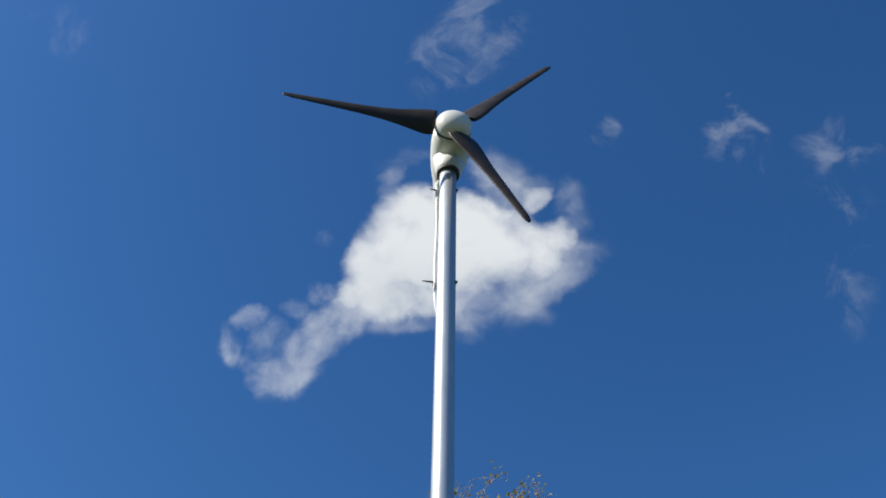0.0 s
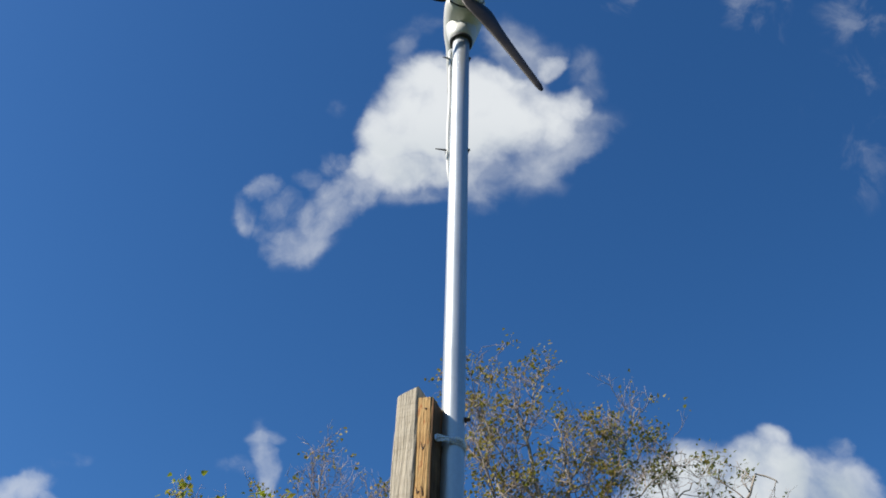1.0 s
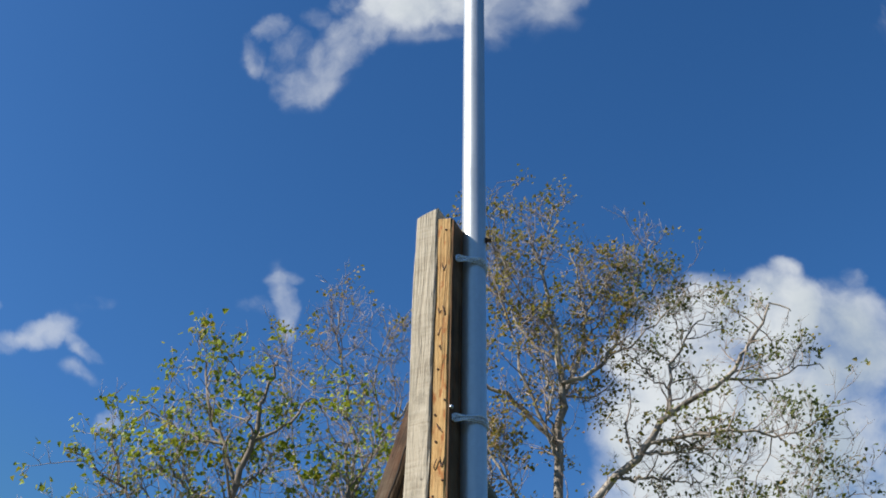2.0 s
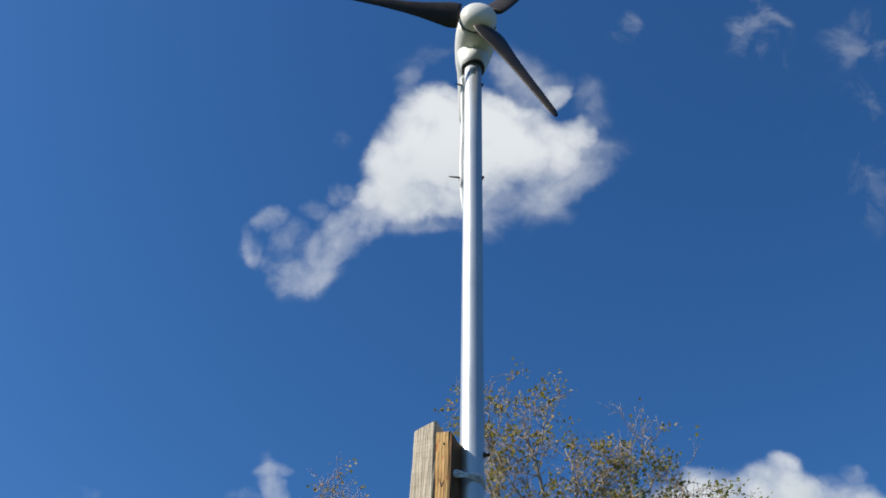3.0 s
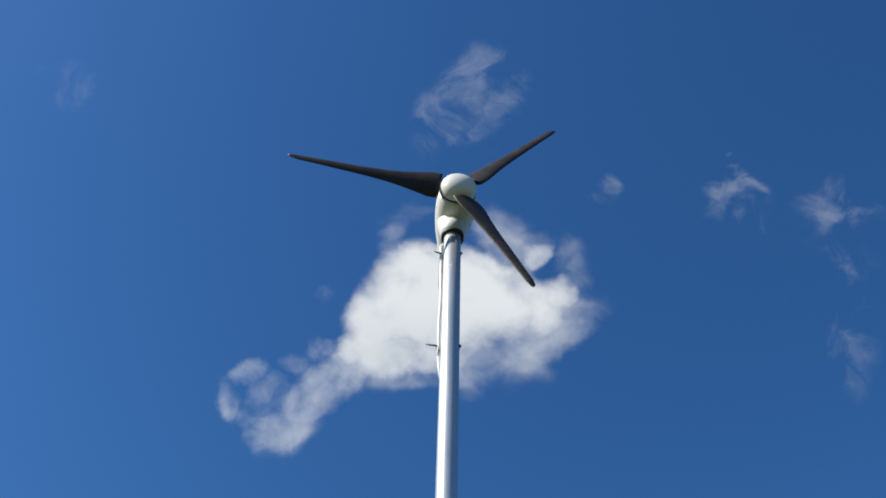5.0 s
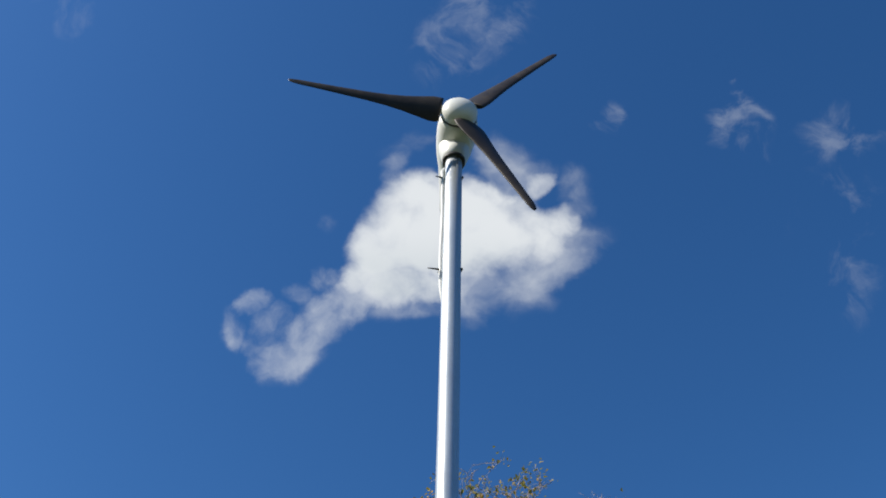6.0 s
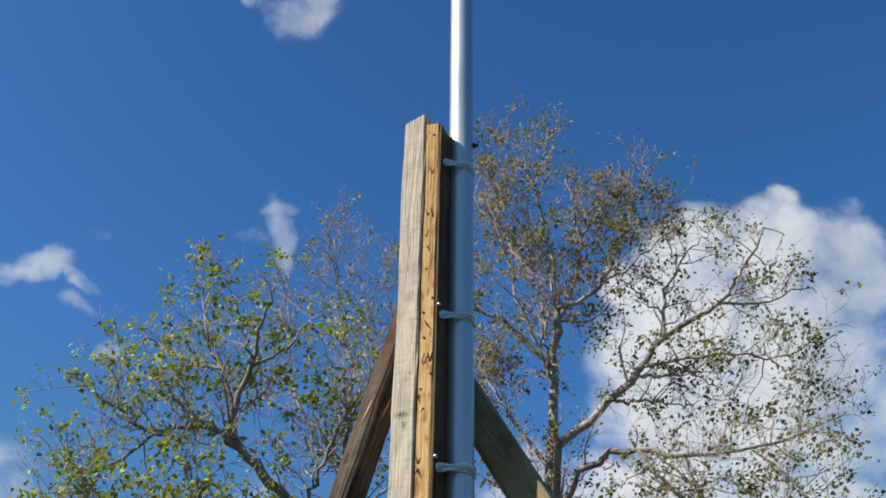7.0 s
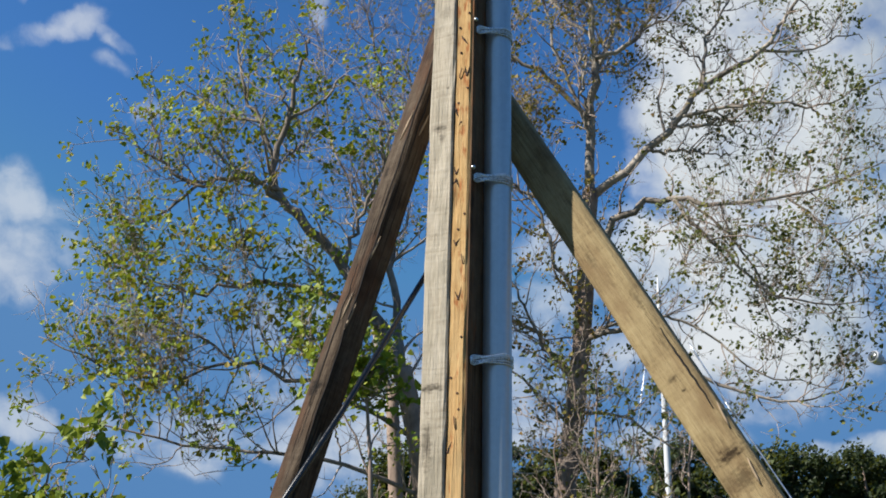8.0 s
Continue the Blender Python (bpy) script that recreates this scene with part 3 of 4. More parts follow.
def build_wire_tie(z, lean, seed):
    """A tripled wire, pulled tight round the mast and stapled to the board's side."""
    tie = thing("wire_tie", (POLE_X, POLE_Y, z), "thin galvanised wire wrapped three times round the mast and post", "wire tie", "wires round the mast")
    rng = random.Random(seed)
    r = POLE_R + 0.0022
    anchor = Vector((-0.0435 + (z - 2.3) * 0.00785, -0.045, -0.009))
    for strand in range(3):
        pts, off = [], 0.0036 * strand - 0.0036
        tilt = lean + rng.uniform(-0.05, 0.05)
        for up in (1, -1):
            run = []
            for k in range(0, 15):
                w = radians(140 - k * 14.8)
                run.append(Vector((r * math.cos(w), r * math.sin(w), up * (0.0070 - 0.0016 * strand) + off + tilt * r * math.cos(w))))
            run.append(run[-1].lerp(anchor, 0.55) + Vector((0, -0.001, up * 0.001)))
            run.append(anchor + Vector((0.004, 0, up * 0.0055 + off)))
            pts += run if up == 1 else run[::-1]
            if up == 1:
                pts.append(anchor + Vector((-0.002, -0.001, off)))
        line = smooth_line(pts, 2)
        tube_part("strand", line, [0.0015] * len(line), wire_zinc, tie, 6)
    return tie


for z, lean, seed in ((3.058, -0.10, 1), (2.662, -0.06, 2), (2.328, -0.03, 3), (1.962, 0.0, 4), (1.60, 0.0, 5), (1.20, 0.02, 6)):
    build_wire_tie(z, lean, seed)


def build_brace(name, label, material, top, foot, size, roll_deg, seed, rounded, splits=(), chips=0):
    """A sawn brace from foot to top, roll_deg about its own length."""
    top, foot = Vector(top), Vector(foot)
    brace = thing(name, foot, label, "brace", "braces of the post")
    brace.matrix_world = Matrix.Translation(foot) @ (top - foot).to_track_quat("Z", "Y").to_matrix().to_4x4() @ pose(0, 0, 0, 0, 0, roll_deg)
    length, (wide, deep) = (top - foot).length, size
    bm, loops, steps = bmesh.new(), [], 72
    for k in range(steps + 1):
        z, ring = length * k / steps, []
        for i in range(20):
            w = 2 * math.pi * (i + 0.5) / 20
            cx, cy = math.cos(w), math.sin(w)
            f = (abs(cx) ** rounded + abs(cy) ** rounded) ** (-1 / rounded)
            wob = 1 + 0.03 * noise.noise((seed, z * 2.5, 0.4 * i)) + 0.02 * noise.noise((seed + 4, z * 11, 1.1 * i))
            bend = 0.006 * noise.noise((seed + 9, z * 1.3, 0))
            ring.append(bm.verts.new((wide / 2 * cx * f * wob + bend, deep / 2 * cy * f * wob, z)))
        loops.append(ring)
    for a, b in zip(loops, loops[1:]):
        for i in range(20):
            bm.faces.new((a[i], a[(i + 1) % 20], b[(i + 1) % 20], b[i]))
    bm.faces.new(loops[0][::-1])
    bm.faces.new(loops[-1])
    tree = BVHTree.FromBMesh(bm)
    part("beam", bm, material, brace)
    turn = brace.matrix_world.inverted()

    def on_face(t, across):
        """The brace's surface towards the open side, t along it, across metres off its middle."""
        p = foot.lerp(top, t) + Vector((across, -0.3, 0))
        hit = tree.ray_cast(turn @ p, (turn.to_3x3() @ Vector((0, 1, 0))).normalized())
        return hit[0], turn.to_3x3() @ Vector((0, -1, 0))

    rng = random.Random(int(seed))
    for a, b, across in splits:
        line = []
        for k in range(25):
            spot, out = on_face(a + (b - a) * k / 24, across + 0.0035 * noise.noise((seed, k * 0.4, across * 50)))
            if spot is not None:
                line.append(spot + out * 0.0004)
        if len(line) > 4:
            tube_part("split", line, [0.0009 + 0.0012 * math.sin(math.pi * k / (len(line) - 1)) for k in range(len(line))], split_shadow, brace, 4, "open drying split")
    for _ in range(chips):
        t, across = rng.uniform(0.60, 0.98), rng.uniform(-0.022, 0.022)
        line = []
        for k in range(4):
            spot, out = on_face(t + 0.006 * k, across + 0.002 * k)
            if spot is not None:
                line.append(spot + out * (0.001 + 0.003 * (k == 3)))
        if len(line) == 4:
            tube_part("splinter", line, [0.0012, 0.0026, 0.0022, 0.0006], splinter_wood, brace, 4, "pale raised splinter")
    return brace


LEFT_TOP, LEFT_FOOT = (-0.0845, 2.186, 2.92), (-0.802, 1.83, 0.0)
RIGHT_TOP, RIGHT_FOOT = (-0.062, 2.215, 2.65), (1.28, 1.545, 0.0)
build_brace("timber_brace", "dark brown cracked timber brace in shade, leaning on the post", shade_dark_timber, LEFT_TOP, LEFT_FOOT, (0.057, 0.054), 20, 3.0, 7.0, ((0.60, 0.80, 0.004), (0.76, 0.97, -0.004), (0.64, 0.74, -0.018), (0.82, 0.94, 0.012), (0.45, 0.62, 0.010)), 9)
build_brace("timber_brace", "split yellowish timber brace leaning on the post", yellow_timber, RIGHT_TOP, RIGHT_FOOT, (0.046, 0.076), 0, 8.0, 9.0, ((0.70, 0.76, 0.016),), 2)

rod_line = [Vector((-0.120, 2.150, 2.245)), Vector((-0.295, 2.010, 1.855)), Vector((-0.377, 1.965, 1.694)), Vector((-1.20, 1.50, 0.0))]
rod = thing("guy_rod", (0, 0, 0), "thin black rod slanting from the timber post to the ground", "rod")
tube_part("bar", rod_line, [0.0056] * 4, black_sheath, rod, 10)


stay = thing("stay_wire", (0, 0, 0), "thin slack wire running down beside the brace", "wire")
tube_part("strand", smooth_line([Vector((0.325, 2.015, 1.985)), Vector((0.397, 1.99, 1.84)), Vector((0.460, 1.97, 1.72)), Vector((1.335, 1.545, 0.0))], 5), [0.0015] * 16, wire_zinc, stay, 6)


# ---- the wind turbine ----
HUB = Vector((-0.0035, 1.973, 4.789))
AXIS_YAW = 6.17


def blade_mesh():
    """One blade along +x from the hub; leading edge towards -y and forward (+z), twisted more at the root."""
    stations = [(0.0610, 0.092, 22, 0.52, 0.010), (0.0612, 0.097, 22, 0.52, 0.011), (0.072, 0.104, 21, 0.50, 0.010), (0.095, 0.106, 20, 0.49, 0.009),
                (0.135, 0.091, 17, 0.48, 0.008), (0.185, 0.071, 14, 0.46, 0.007), (0.240, 0.056, 11, 0.44, 0.006), (0.310, 0.045, 8, 0.42, 0.0052),
                (0.390, 0.038, 6, 0.40, 0.0045), (0.470, 0.031, 4, 0.38, 0.0038), (0.540, 0.026, 3, 0.36, 0.003), (0.566, 0.018, 3, 0.36, 0.0022), (0.574, 0.008, 3, 0.4, 0.0012), (0.576, 0.002, 3, 0.4, 0.0005)]
    bm, loops, count = bmesh.new(), [], 16
    for x, chord, twist, front, thick in stations:
        ring = []
        for i in range(count):
            w = 2 * math.pi * i / count
            s = 0.5 - 0.5 * math.cos(w)                      # 0 leading, 1 trailing
            h = thick * math.sin(w) * (1.35 - s) * 0.8 + 0.05 * chord * math.sin(math.pi * s)
            y, z = chord * (s - front), h
            a = radians(twist)
            ring.append(bm.verts.new((x, y * math.cos(a) + z * math.sin(a), -y * math.sin(a) + z * math.cos(a) + 0.0185 * x / 0.575)))
        loops.append(ring)
    for a, b in zip(loops, loops[1:]):
        for i in range(count):
            bm.faces.new((a[i], a[(i + 1) % count], b[(i + 1) % count], b[i]))
    bm.faces.new(loops[0][::-1])
    bm.faces.new(loops[-1])
    bmesh.ops.recalc_face_normals(bm, faces=bm.faces)
    return bm


def build_turbine():
    turbine = thing("wind_turbine", (0, 0, 0), "small white wind turbine with three black blades on a mast", "wind turbine")
    # local z is the rotor's axis, towards the wind; local y is up
    turbine.matrix_world = Matrix.Translation(HUB) @ pose(0, 0, 0, 89.0, 0, AXIS_YAW)
    dome = [(0.002, 0.059), (0.006, 0.0600), (0.015, 0.0588), (0.025, 0.0545), (0.034, 0.047), (0.041, 0.036), (0.046, 0.021), (0.048, 0.006)]
    part("spinner", lathe(bmesh.new(), [(-0.012, 0.056), (-0.010, 0.060)] + dome, 40), white_shell, turbine, "smooth white dome")
    shell = [(-0.014, 0.052), (-0.016, 0.060), (-0.030, 0.065), (-0.060, 0.0670), (-0.095, 0.0660), (-0.130, 0.062), (-0.165, 0.056),
             (-0.21, 0.043), (-0.26, 0.034), (-0.32, 0.022), (-0.38, 0.012), (-0.40, 0.004)]
    bm = bmesh.new()
    lathe(bm, shell[::-1], 40)
    for v in bm.verts:
        # the casting slopes to a thin upright tail
        k = max(0.0, min(1.0, (-v.co.z - 0.10) / 0.25))
        v.co.x = v.co.x * (1 - 0.15 * k) - 0.014 * k
        v.co.y = v.co.y * (1 + 0.9 * k) - 0.012 * k
    part("nacelle", bm, white_shell, turbine)
    # a seam of dark gasket between spinner and casting
    part("gasket", lathe(bmesh.new(), [(-0.0165, 0.054), (-0.0165, 0.0605), (-0.010, 0.0605), (-0.010, 0.054)], 40), black_rubber, turbine)
    blade = None
    for angle in (172.7, 52.7, -67.3):
        if blade is None:
            blade = part("blade", blade_mesh(), black_blade, turbine, "twisted black composite blade")
            one = blade
        else:
            one = new("blade", blade.data)
            one.parent = turbine
            tagged(one, "twisted black composite blade")
        one.matrix_local = pose(0, 0, 0.0, 0, 0, angle)
        part("root_clamp", lathe(bmesh.new(), [(0.035, 0.012), (0.064, 0.012), (0.072, 0.009), (0.074, 0.004)], 12, pose(0, 0, 0, 0, 0, angle) @ pose(0, 0, 0, 0, 90, 0)), bright_steel, turbine, "grey metal blade clamp")
    turn = turbine.matrix_world.inverted()
    down = turn @ Matrix.Translation((POLE_X, POLE_Y, 0))
    neck = [(-0.022, 0.033), (-0.020, 0.0375), (0.026, 0.0385), (0.036, 0.0365), (0.043, 0.030), (0.046, 0.016)]
    part("neck", lathe(bmesh.new(), [(POLE_TOP + z, r) for z, r in neck], 32, down), white_shell, turbine)
    flare = [(-0.010, 0.034), (0.0, 0.0395), (0.03, 0.0455), (0.06, 0.0505), (0.085, 0.052), (0.105, 0.046)]
    behind = turn @ Matrix.Translation((POLE_X, POLE_Y + 0.014, 0))
    part("yaw_housing", lathe(bmesh.new(), [(POLE_TOP + z, r) for z, r in flare], 32, behind), white_shell, turbine)
    ring = [(POLE_TOP - 0.034, 0.029), (POLE_TOP - 0.034, 0.0365), (POLE_TOP - 0.0225, 0.0375), (POLE_TOP - 0.0225, 0.029)]
    part("collar", lathe(bmesh.new(), ring, 32, down), black_rubber, turbine, "dark collar under the neck")
    return turbine


build_turbine()


def build_cable():
    cable = thing("power_cable", (POLE_X, POLE_Y, 0), "thin pale cable tied to the side of the mast", "cable")
    side = -POLE_R - 0.005
    pts = [Vector((-0.022, 0.036, POLE_TOP - 0.01)), Vector((side - 0.004, 0.004, 4.60)), Vector((side - 0.002, 0.0, 4.55)), Vector((side - 0.001, -0.002, 4.45)), Vector((side + 0.001, 0.0, 4.33)),
           Vector((side - 0.001, 0.002, 4.20)), Vector((side, 0.004, 4.10)), Vector((side + 0.003, 0.010, 4.02)), Vector((side + 0.014, 0.026, 3.95)), Vector((0.0, POLE_R + 0.006, 3.80)),
           Vector((0.0, POLE_R + 0.006, 0.3))]
    line = smooth_line(pts, 6)
    tube_part("sheath", line, [0.0048] * len(line), white_cable, cable, 8)
    for z, tail in ((4.551, 0.014), (4.094, 0.026)):
        loop = [Vector((side - 0.006, -0.004, z)), Vector((side + 0.008, -0.020, z - 0.001)), Vector((-0.006, -POLE_R - 0.002, z)), Vector((0.02, -0.021, z + 0.003)),
                Vector((POLE_R + 0.002, 0.0, z + 0.005)), Vector((0.02, 0.021, z + 0.003)), Vector((0, POLE_R + 0.002, z)), Vector((side + 0.004, 0.016, z)), Vector((side - 0.007, 0.004, z))]
        line = smooth_line(loop[4:], 5)
        tie = tube_part("cable_tie", line, [0.0018] * len(line), black_rubber, cable, 6, "black cable tie")
        stub = [Vector((side - 0.004, -0.003, z + 0.001)), Vector((side - 0.010, -0.006, z)), Vector((side - 0.010 - tail, -0.012, z - 0.003))]
        tube_part("tie_end", stub, [0.0035, 0.0030, 0.0016], black_rubber, cable, 6)
        stub = [Vector((POLE_R - 0.003, -0.004, z + 0.003)), Vector((POLE_R + 0.005, -0.004, z + 0.004))]
        tube_part("tie_lock", stub, [0.0042, 0.0038], black_rubber, cable, 6)


build_cable()


# ---- trees ----
def leaf(verts, faces, at, size, rng):
    """A lobed leaf, folded along its middle."""
    face = (sun_way * 0.8 + Vector((rng.gauss(0, 0.6), rng.gauss(0, 0.6), rng.gauss(0, 0.6)))).normalized()
    q = face.to_track_quat("Z", "Y").to_matrix() @ Euler((0, 0, rng.uniform(0, 6.28))).to_matrix()
    s = len(verts)
    fold = rng.uniform(0.1, 0.45)
    for x, y, z in ((0, 0, 0), (0.42, 0.12, fold * 0.42), (0.30, 0.55, fold * 0.3), (0, 1.0, -0.1), (-0.30, 0.55, fold * 0.3), (-0.42, 0.12, fold * 0.42)):
        verts.append(at + q @ Vector((x * size, y * size, z * size)))
    faces.append((s, s + 1, s + 2, s + 3))
    faces.append((s, s + 3, s + 4, s + 5))


def grow(rng, start, way, length, steps, rise, wander):
    """A crooked shoot: points from start."""
    pts, d = [start.copy()], way.normalized()
    for _ in range(steps):
        d = (d + Vector((rng.gauss(0, wander), rng.gauss(0, wander), rng.gauss(0, wander) + rise))).normalized()
        pts.append(pts[-1] + d * (length / steps))
    return pts


def build_tree(name, label, base, limbs, bark_mat, leaf_mat, seed, bough_gap, bough_len, twig_gap, twig_len, leaves, leaf_size, group="", floor=2.5, forks=3, outline=(), second=None, spread=0.085, shoots_on_trunk=0, branching=None):
    """limbs: lists of ((x, y, z), radius), the first is the trunk. Boughs leave the limbs, twigs the boughs, leaves the twigs."""
    rng = random.Random(seed)
    tree = thing(name, base, label, "tree", group)
    o = Vector(base)
    tw_v, tw_f, lf_v, lf_f, lo_v, lo_f = [], [], [], [], [], []

    def outside(p, spare):
        """Whether p, in the tree's space, lies past the crown's outline, less the spare margin."""
        if not outline:
            return False
        x, top = p.x + o.x, np.interp(p.x + o.x, [q[0] for q in outline], [q[1] for q in outline])
        return p.z + o.z > top - spare or not outline[0][0] + spare < x < outline[-1][0] - spare

    def clump(at, count):
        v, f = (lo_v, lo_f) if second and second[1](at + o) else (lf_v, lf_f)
        for _ in range(count):
            leaf(v, f, at + Vector((rng.gauss(0, spread), rng.gauss(0, spread), rng.gauss(0, spread * 0.8))), leaf_size * rng.uniform(0.6, 1.25), rng)

    # branches that fork off the limbs and carry boughs of their own
    limbs, forked = list(limbs), []
    for limb in limbs[1:] if branching else ():
        for (a, ra), (b, rb) in zip(limb, limb[1:]):
            a, b = Vector(a), Vector(b)
            for _ in range(int((b - a).length * branching[0] + rng.random())):
                f = rng.random()
                at, along = a.lerp(b, f), (b - a).normalized()
                if at.z < floor or not branching[1](at):
                    continue
                out = Vector((rng.gauss(0, 1), rng.gauss(0, 0.8), rng.gauss(0.35, 0.6)))
                out = (out - along * out.dot(along)).normalized()
                r = min(0.55 * (ra + (rb - ra) * f), 0.05)
                line = grow(rng, at, along * rng.uniform(0.6, 1.1) + out, (0.9 + 14 * r) * rng.uniform(0.8, 1.4), 5, 0.08, 0.16)
                if outside(line[-1] - o, 0.7):
                    continue
                forked.append([(p, r * (1 - 0.8 * k / 5)) for k, p in enumerate(line)])
    limbs += forked

    for index, limb in enumerate(limbs):
        pts = smooth_line([Vector(p) - o for p, _ in limb], 6)
        rad, sizes = [], [r for _, r in limb]
        for k in range(len(pts)):
            f = k / 6
            i = min(int(f), len(sizes) - 2)
            rad.append((0.8 if index == 0 else 0.62) * (sizes[i] + (sizes[i + 1] - sizes[i]) * (f - i)))
        if outline and index:
            # keep the limbs' ends under the crown's outline
            for p in pts:
                p.z = min(p.z, np.interp(p.x + o.x, [q[0] for q in outline], [q[1] for q in outline]) - 0.55 - o.z)
        # crooked, knobbly wood
        for k, p in enumerate(pts[1:], 1):
            p += Vector((noise.noise((seed, index, k * 0.5)), noise.noise((seed + 3, index, k * 0.5)), noise.noise((seed + 6, index, k * 0.5)))) * (0.03 if index == 0 else 0.10) * min(1, k / 4)
        tube_part("trunk" if index == 0 else "limb", pts, rad, brown_bark if index == 0 else bark_mat, tree, 10 if index == 0 else 8)
        travelled = 0.0
        for a, b, ra in zip(pts, pts[1:], rad):
            travelled += (b - a).length
            if a.z + o.z < floor:
                continue
            while travelled > bough_gap:
                travelled -= bough_gap * rng.uniform(0.7, 1.3)
                along = (b - a).normalized()
                out = Vector((rng.gauss(0, 1), rng.gauss(0, 1), rng.gauss(0.25, 0.7)))
                out = (out - along * out.dot(along)).normalized()
                if rng.random() < (0.18 + 0.66 * min(1, max(0, ra - 0.012) / 0.025)):
                    continue
                far = bough_len * rng.uniform(0.45, 1.25) * (0.72 + 0.28 * min(1, ra / 0.045))
                leafy = rng.choice((0.25, 0.7, 1.0, 1.8))
                bough = grow(rng, a.lerp(b, rng.random()), along * rng.uniform(0.3, 1.0) + out, far, 8, 0.07, 0.20)
                if outside(bough[-1], 0.2):
                    continue
                r0 = min(ra * 0.5, 0.010 + 0.010 * far)
                tube(tw_v, tw_f, bough, [r0 * (1 - 0.85 * k / 8) + 0.002 for k in range(9)], 4)
                shoots = max(2, int(far / twig_gap))
                for s in range(shoots):
                    f = 1.5 + 6.5 * (s + rng.random()) / shoots
                    i = min(int(f), 7)
                    here = bough[i].lerp(bough[i + 1], f - i)
                    lead = (bough[i + 1] - bough[i]).normalized()
                    side = Vector((rng.gauss(0, 1), rng.gauss(0, 1), rng.gauss(0.3, 0.8))).normalized()
                    reach = twig_len * rng.uniform(0.4, 1.3)
                    twig = grow(rng, here, lead * 0.8 + side, reach, 4, 0.10, 0.22)
                    if outside(twig[-1], 0.0):
                        continue
                    tube(tw_v, tw_f, twig, [0.0052, 0.0045, 0.0036, 0.0028, 0.0018], 3)
                    for fork in range(forks):
                        j = rng.choice((1, 2, 3))
                        sub = grow(rng, twig[j], (twig[j + 1] - twig[j]).normalized() + Vector((rng.gauss(0, 0.7), rng.gauss(0, 0.7), rng.gauss(0.1, 0.6))), reach * 0.5, 2, 0.1, 0.2)
                        tube(tw_v, tw_f, sub, [0.0034, 0.0026, 0.0016], 3)
                        if rng.random() < leaves * leafy * 0.4 * f / 5:
                            clump(sub[-1], rng.randint(2, 6))
                    if rng.random() < leaves * leafy * (0.25 + f / 6):
                        clump(twig[-1], rng.randint(7, 19))
    # short leafy shoots straight from the trunk's bark
    spine = [Vector(p) - o for p, _ in limbs[0]]
    for _ in range(shoots_on_trunk):
        k = rng.randrange(2, len(spine) - 1)
        at = spine[k].lerp(spine[k + 1], rng.random()) + Vector((rng.gauss(0, 0.34), -rng.uniform(0.12, 0.30), 0))
        twig = grow(rng, at + Vector((0, 0.12, -0.15)), at - spine[k] + Vector((0, 0, 0.5)), 0.3, 3, 0.1, 0.3)
        tube(tw_v, tw_f, twig, [0.006, 0.005, 0.004, 0.002], 3)
        clump(twig[-1], rng.randint(8, 18))
    raw_part("twigwork", tw_v, tw_f, twig_bark, tree, "fine bare twigs", kind="stuff")
    raw_part("crown", lf_v, lf_f, leaf_mat, tree, "sparse young leaves", False, "stuff")
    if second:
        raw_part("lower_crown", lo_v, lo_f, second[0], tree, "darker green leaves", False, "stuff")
    return tree


fork_limbs = [
    [((0.35, 16.0, 0), 0.26), ((0.55, 16.0, 2.0), 0.22), ((0.73, 16.0, 4.03), 0.20), ((0.92, 16.0, 5.47), 0.185), ((1.08, 16.0, 7.0), 0.17), ((1.20, 16.0, 8.7), 0.15)],
    [((1.19, 16.0, 8.5), 0.13), ((1.25, 15.95, 9.96), 0.11), ((1.33, 15.8, 11.1), 0.085), ((1.17, 15.6, 12.45), 0.05), ((1.0, 15.5, 13.2), 0.03), ((0.85, 15.4, 13.7), 0.014)],
    [((1.25, 16.0, 8.6), 0.12), ((2.28, 15.8, 9.46), 0.10), ((2.97, 15.6, 10.26), 0.08), ((3.84, 15.4, 10.77), 0.06), ((4.39, 15.3, 11.53), 0.04), ((5.0, 15.2, 12.6), 0.014)],
]
upright_limbs = [
    [((1.12, 16.0, 7.45), 0.11), ((1.66, 15.7, 8.15), 0.09), ((2.35, 15.4, 8.29), 0.075), ((2.93, 15.2, 8.1), 0.055), ((4.19, 15.0, 8.19), 0.035), ((5.30, 14.9, 8.64), 0.012)],
    [((1.33, 15.8, 10.9), 0.07), ((2.05, 15.8, 11.32), 0.055), ((2.40, 15.9, 12.21), 0.04), ((3.04, 16.0, 13.03), 0.025), ((3.59, 16.0, 13.64), 0.012)],
    [((1.24, 15.95, 9.9), 0.075), ((0.55, 15.8, 10.57), 0.06), ((-0.15, 15.7, 11.1), 0.04), ((-0.7, 15.6, 12.0), 0.015)],
    [((1.30, 15.9, 10.6), 0.07), ((1.75, 16.2, 11.9), 0.05), ((1.80, 16.4, 13.2), 0.03), ((1.65, 16.4, 14.0), 0.012)],
]
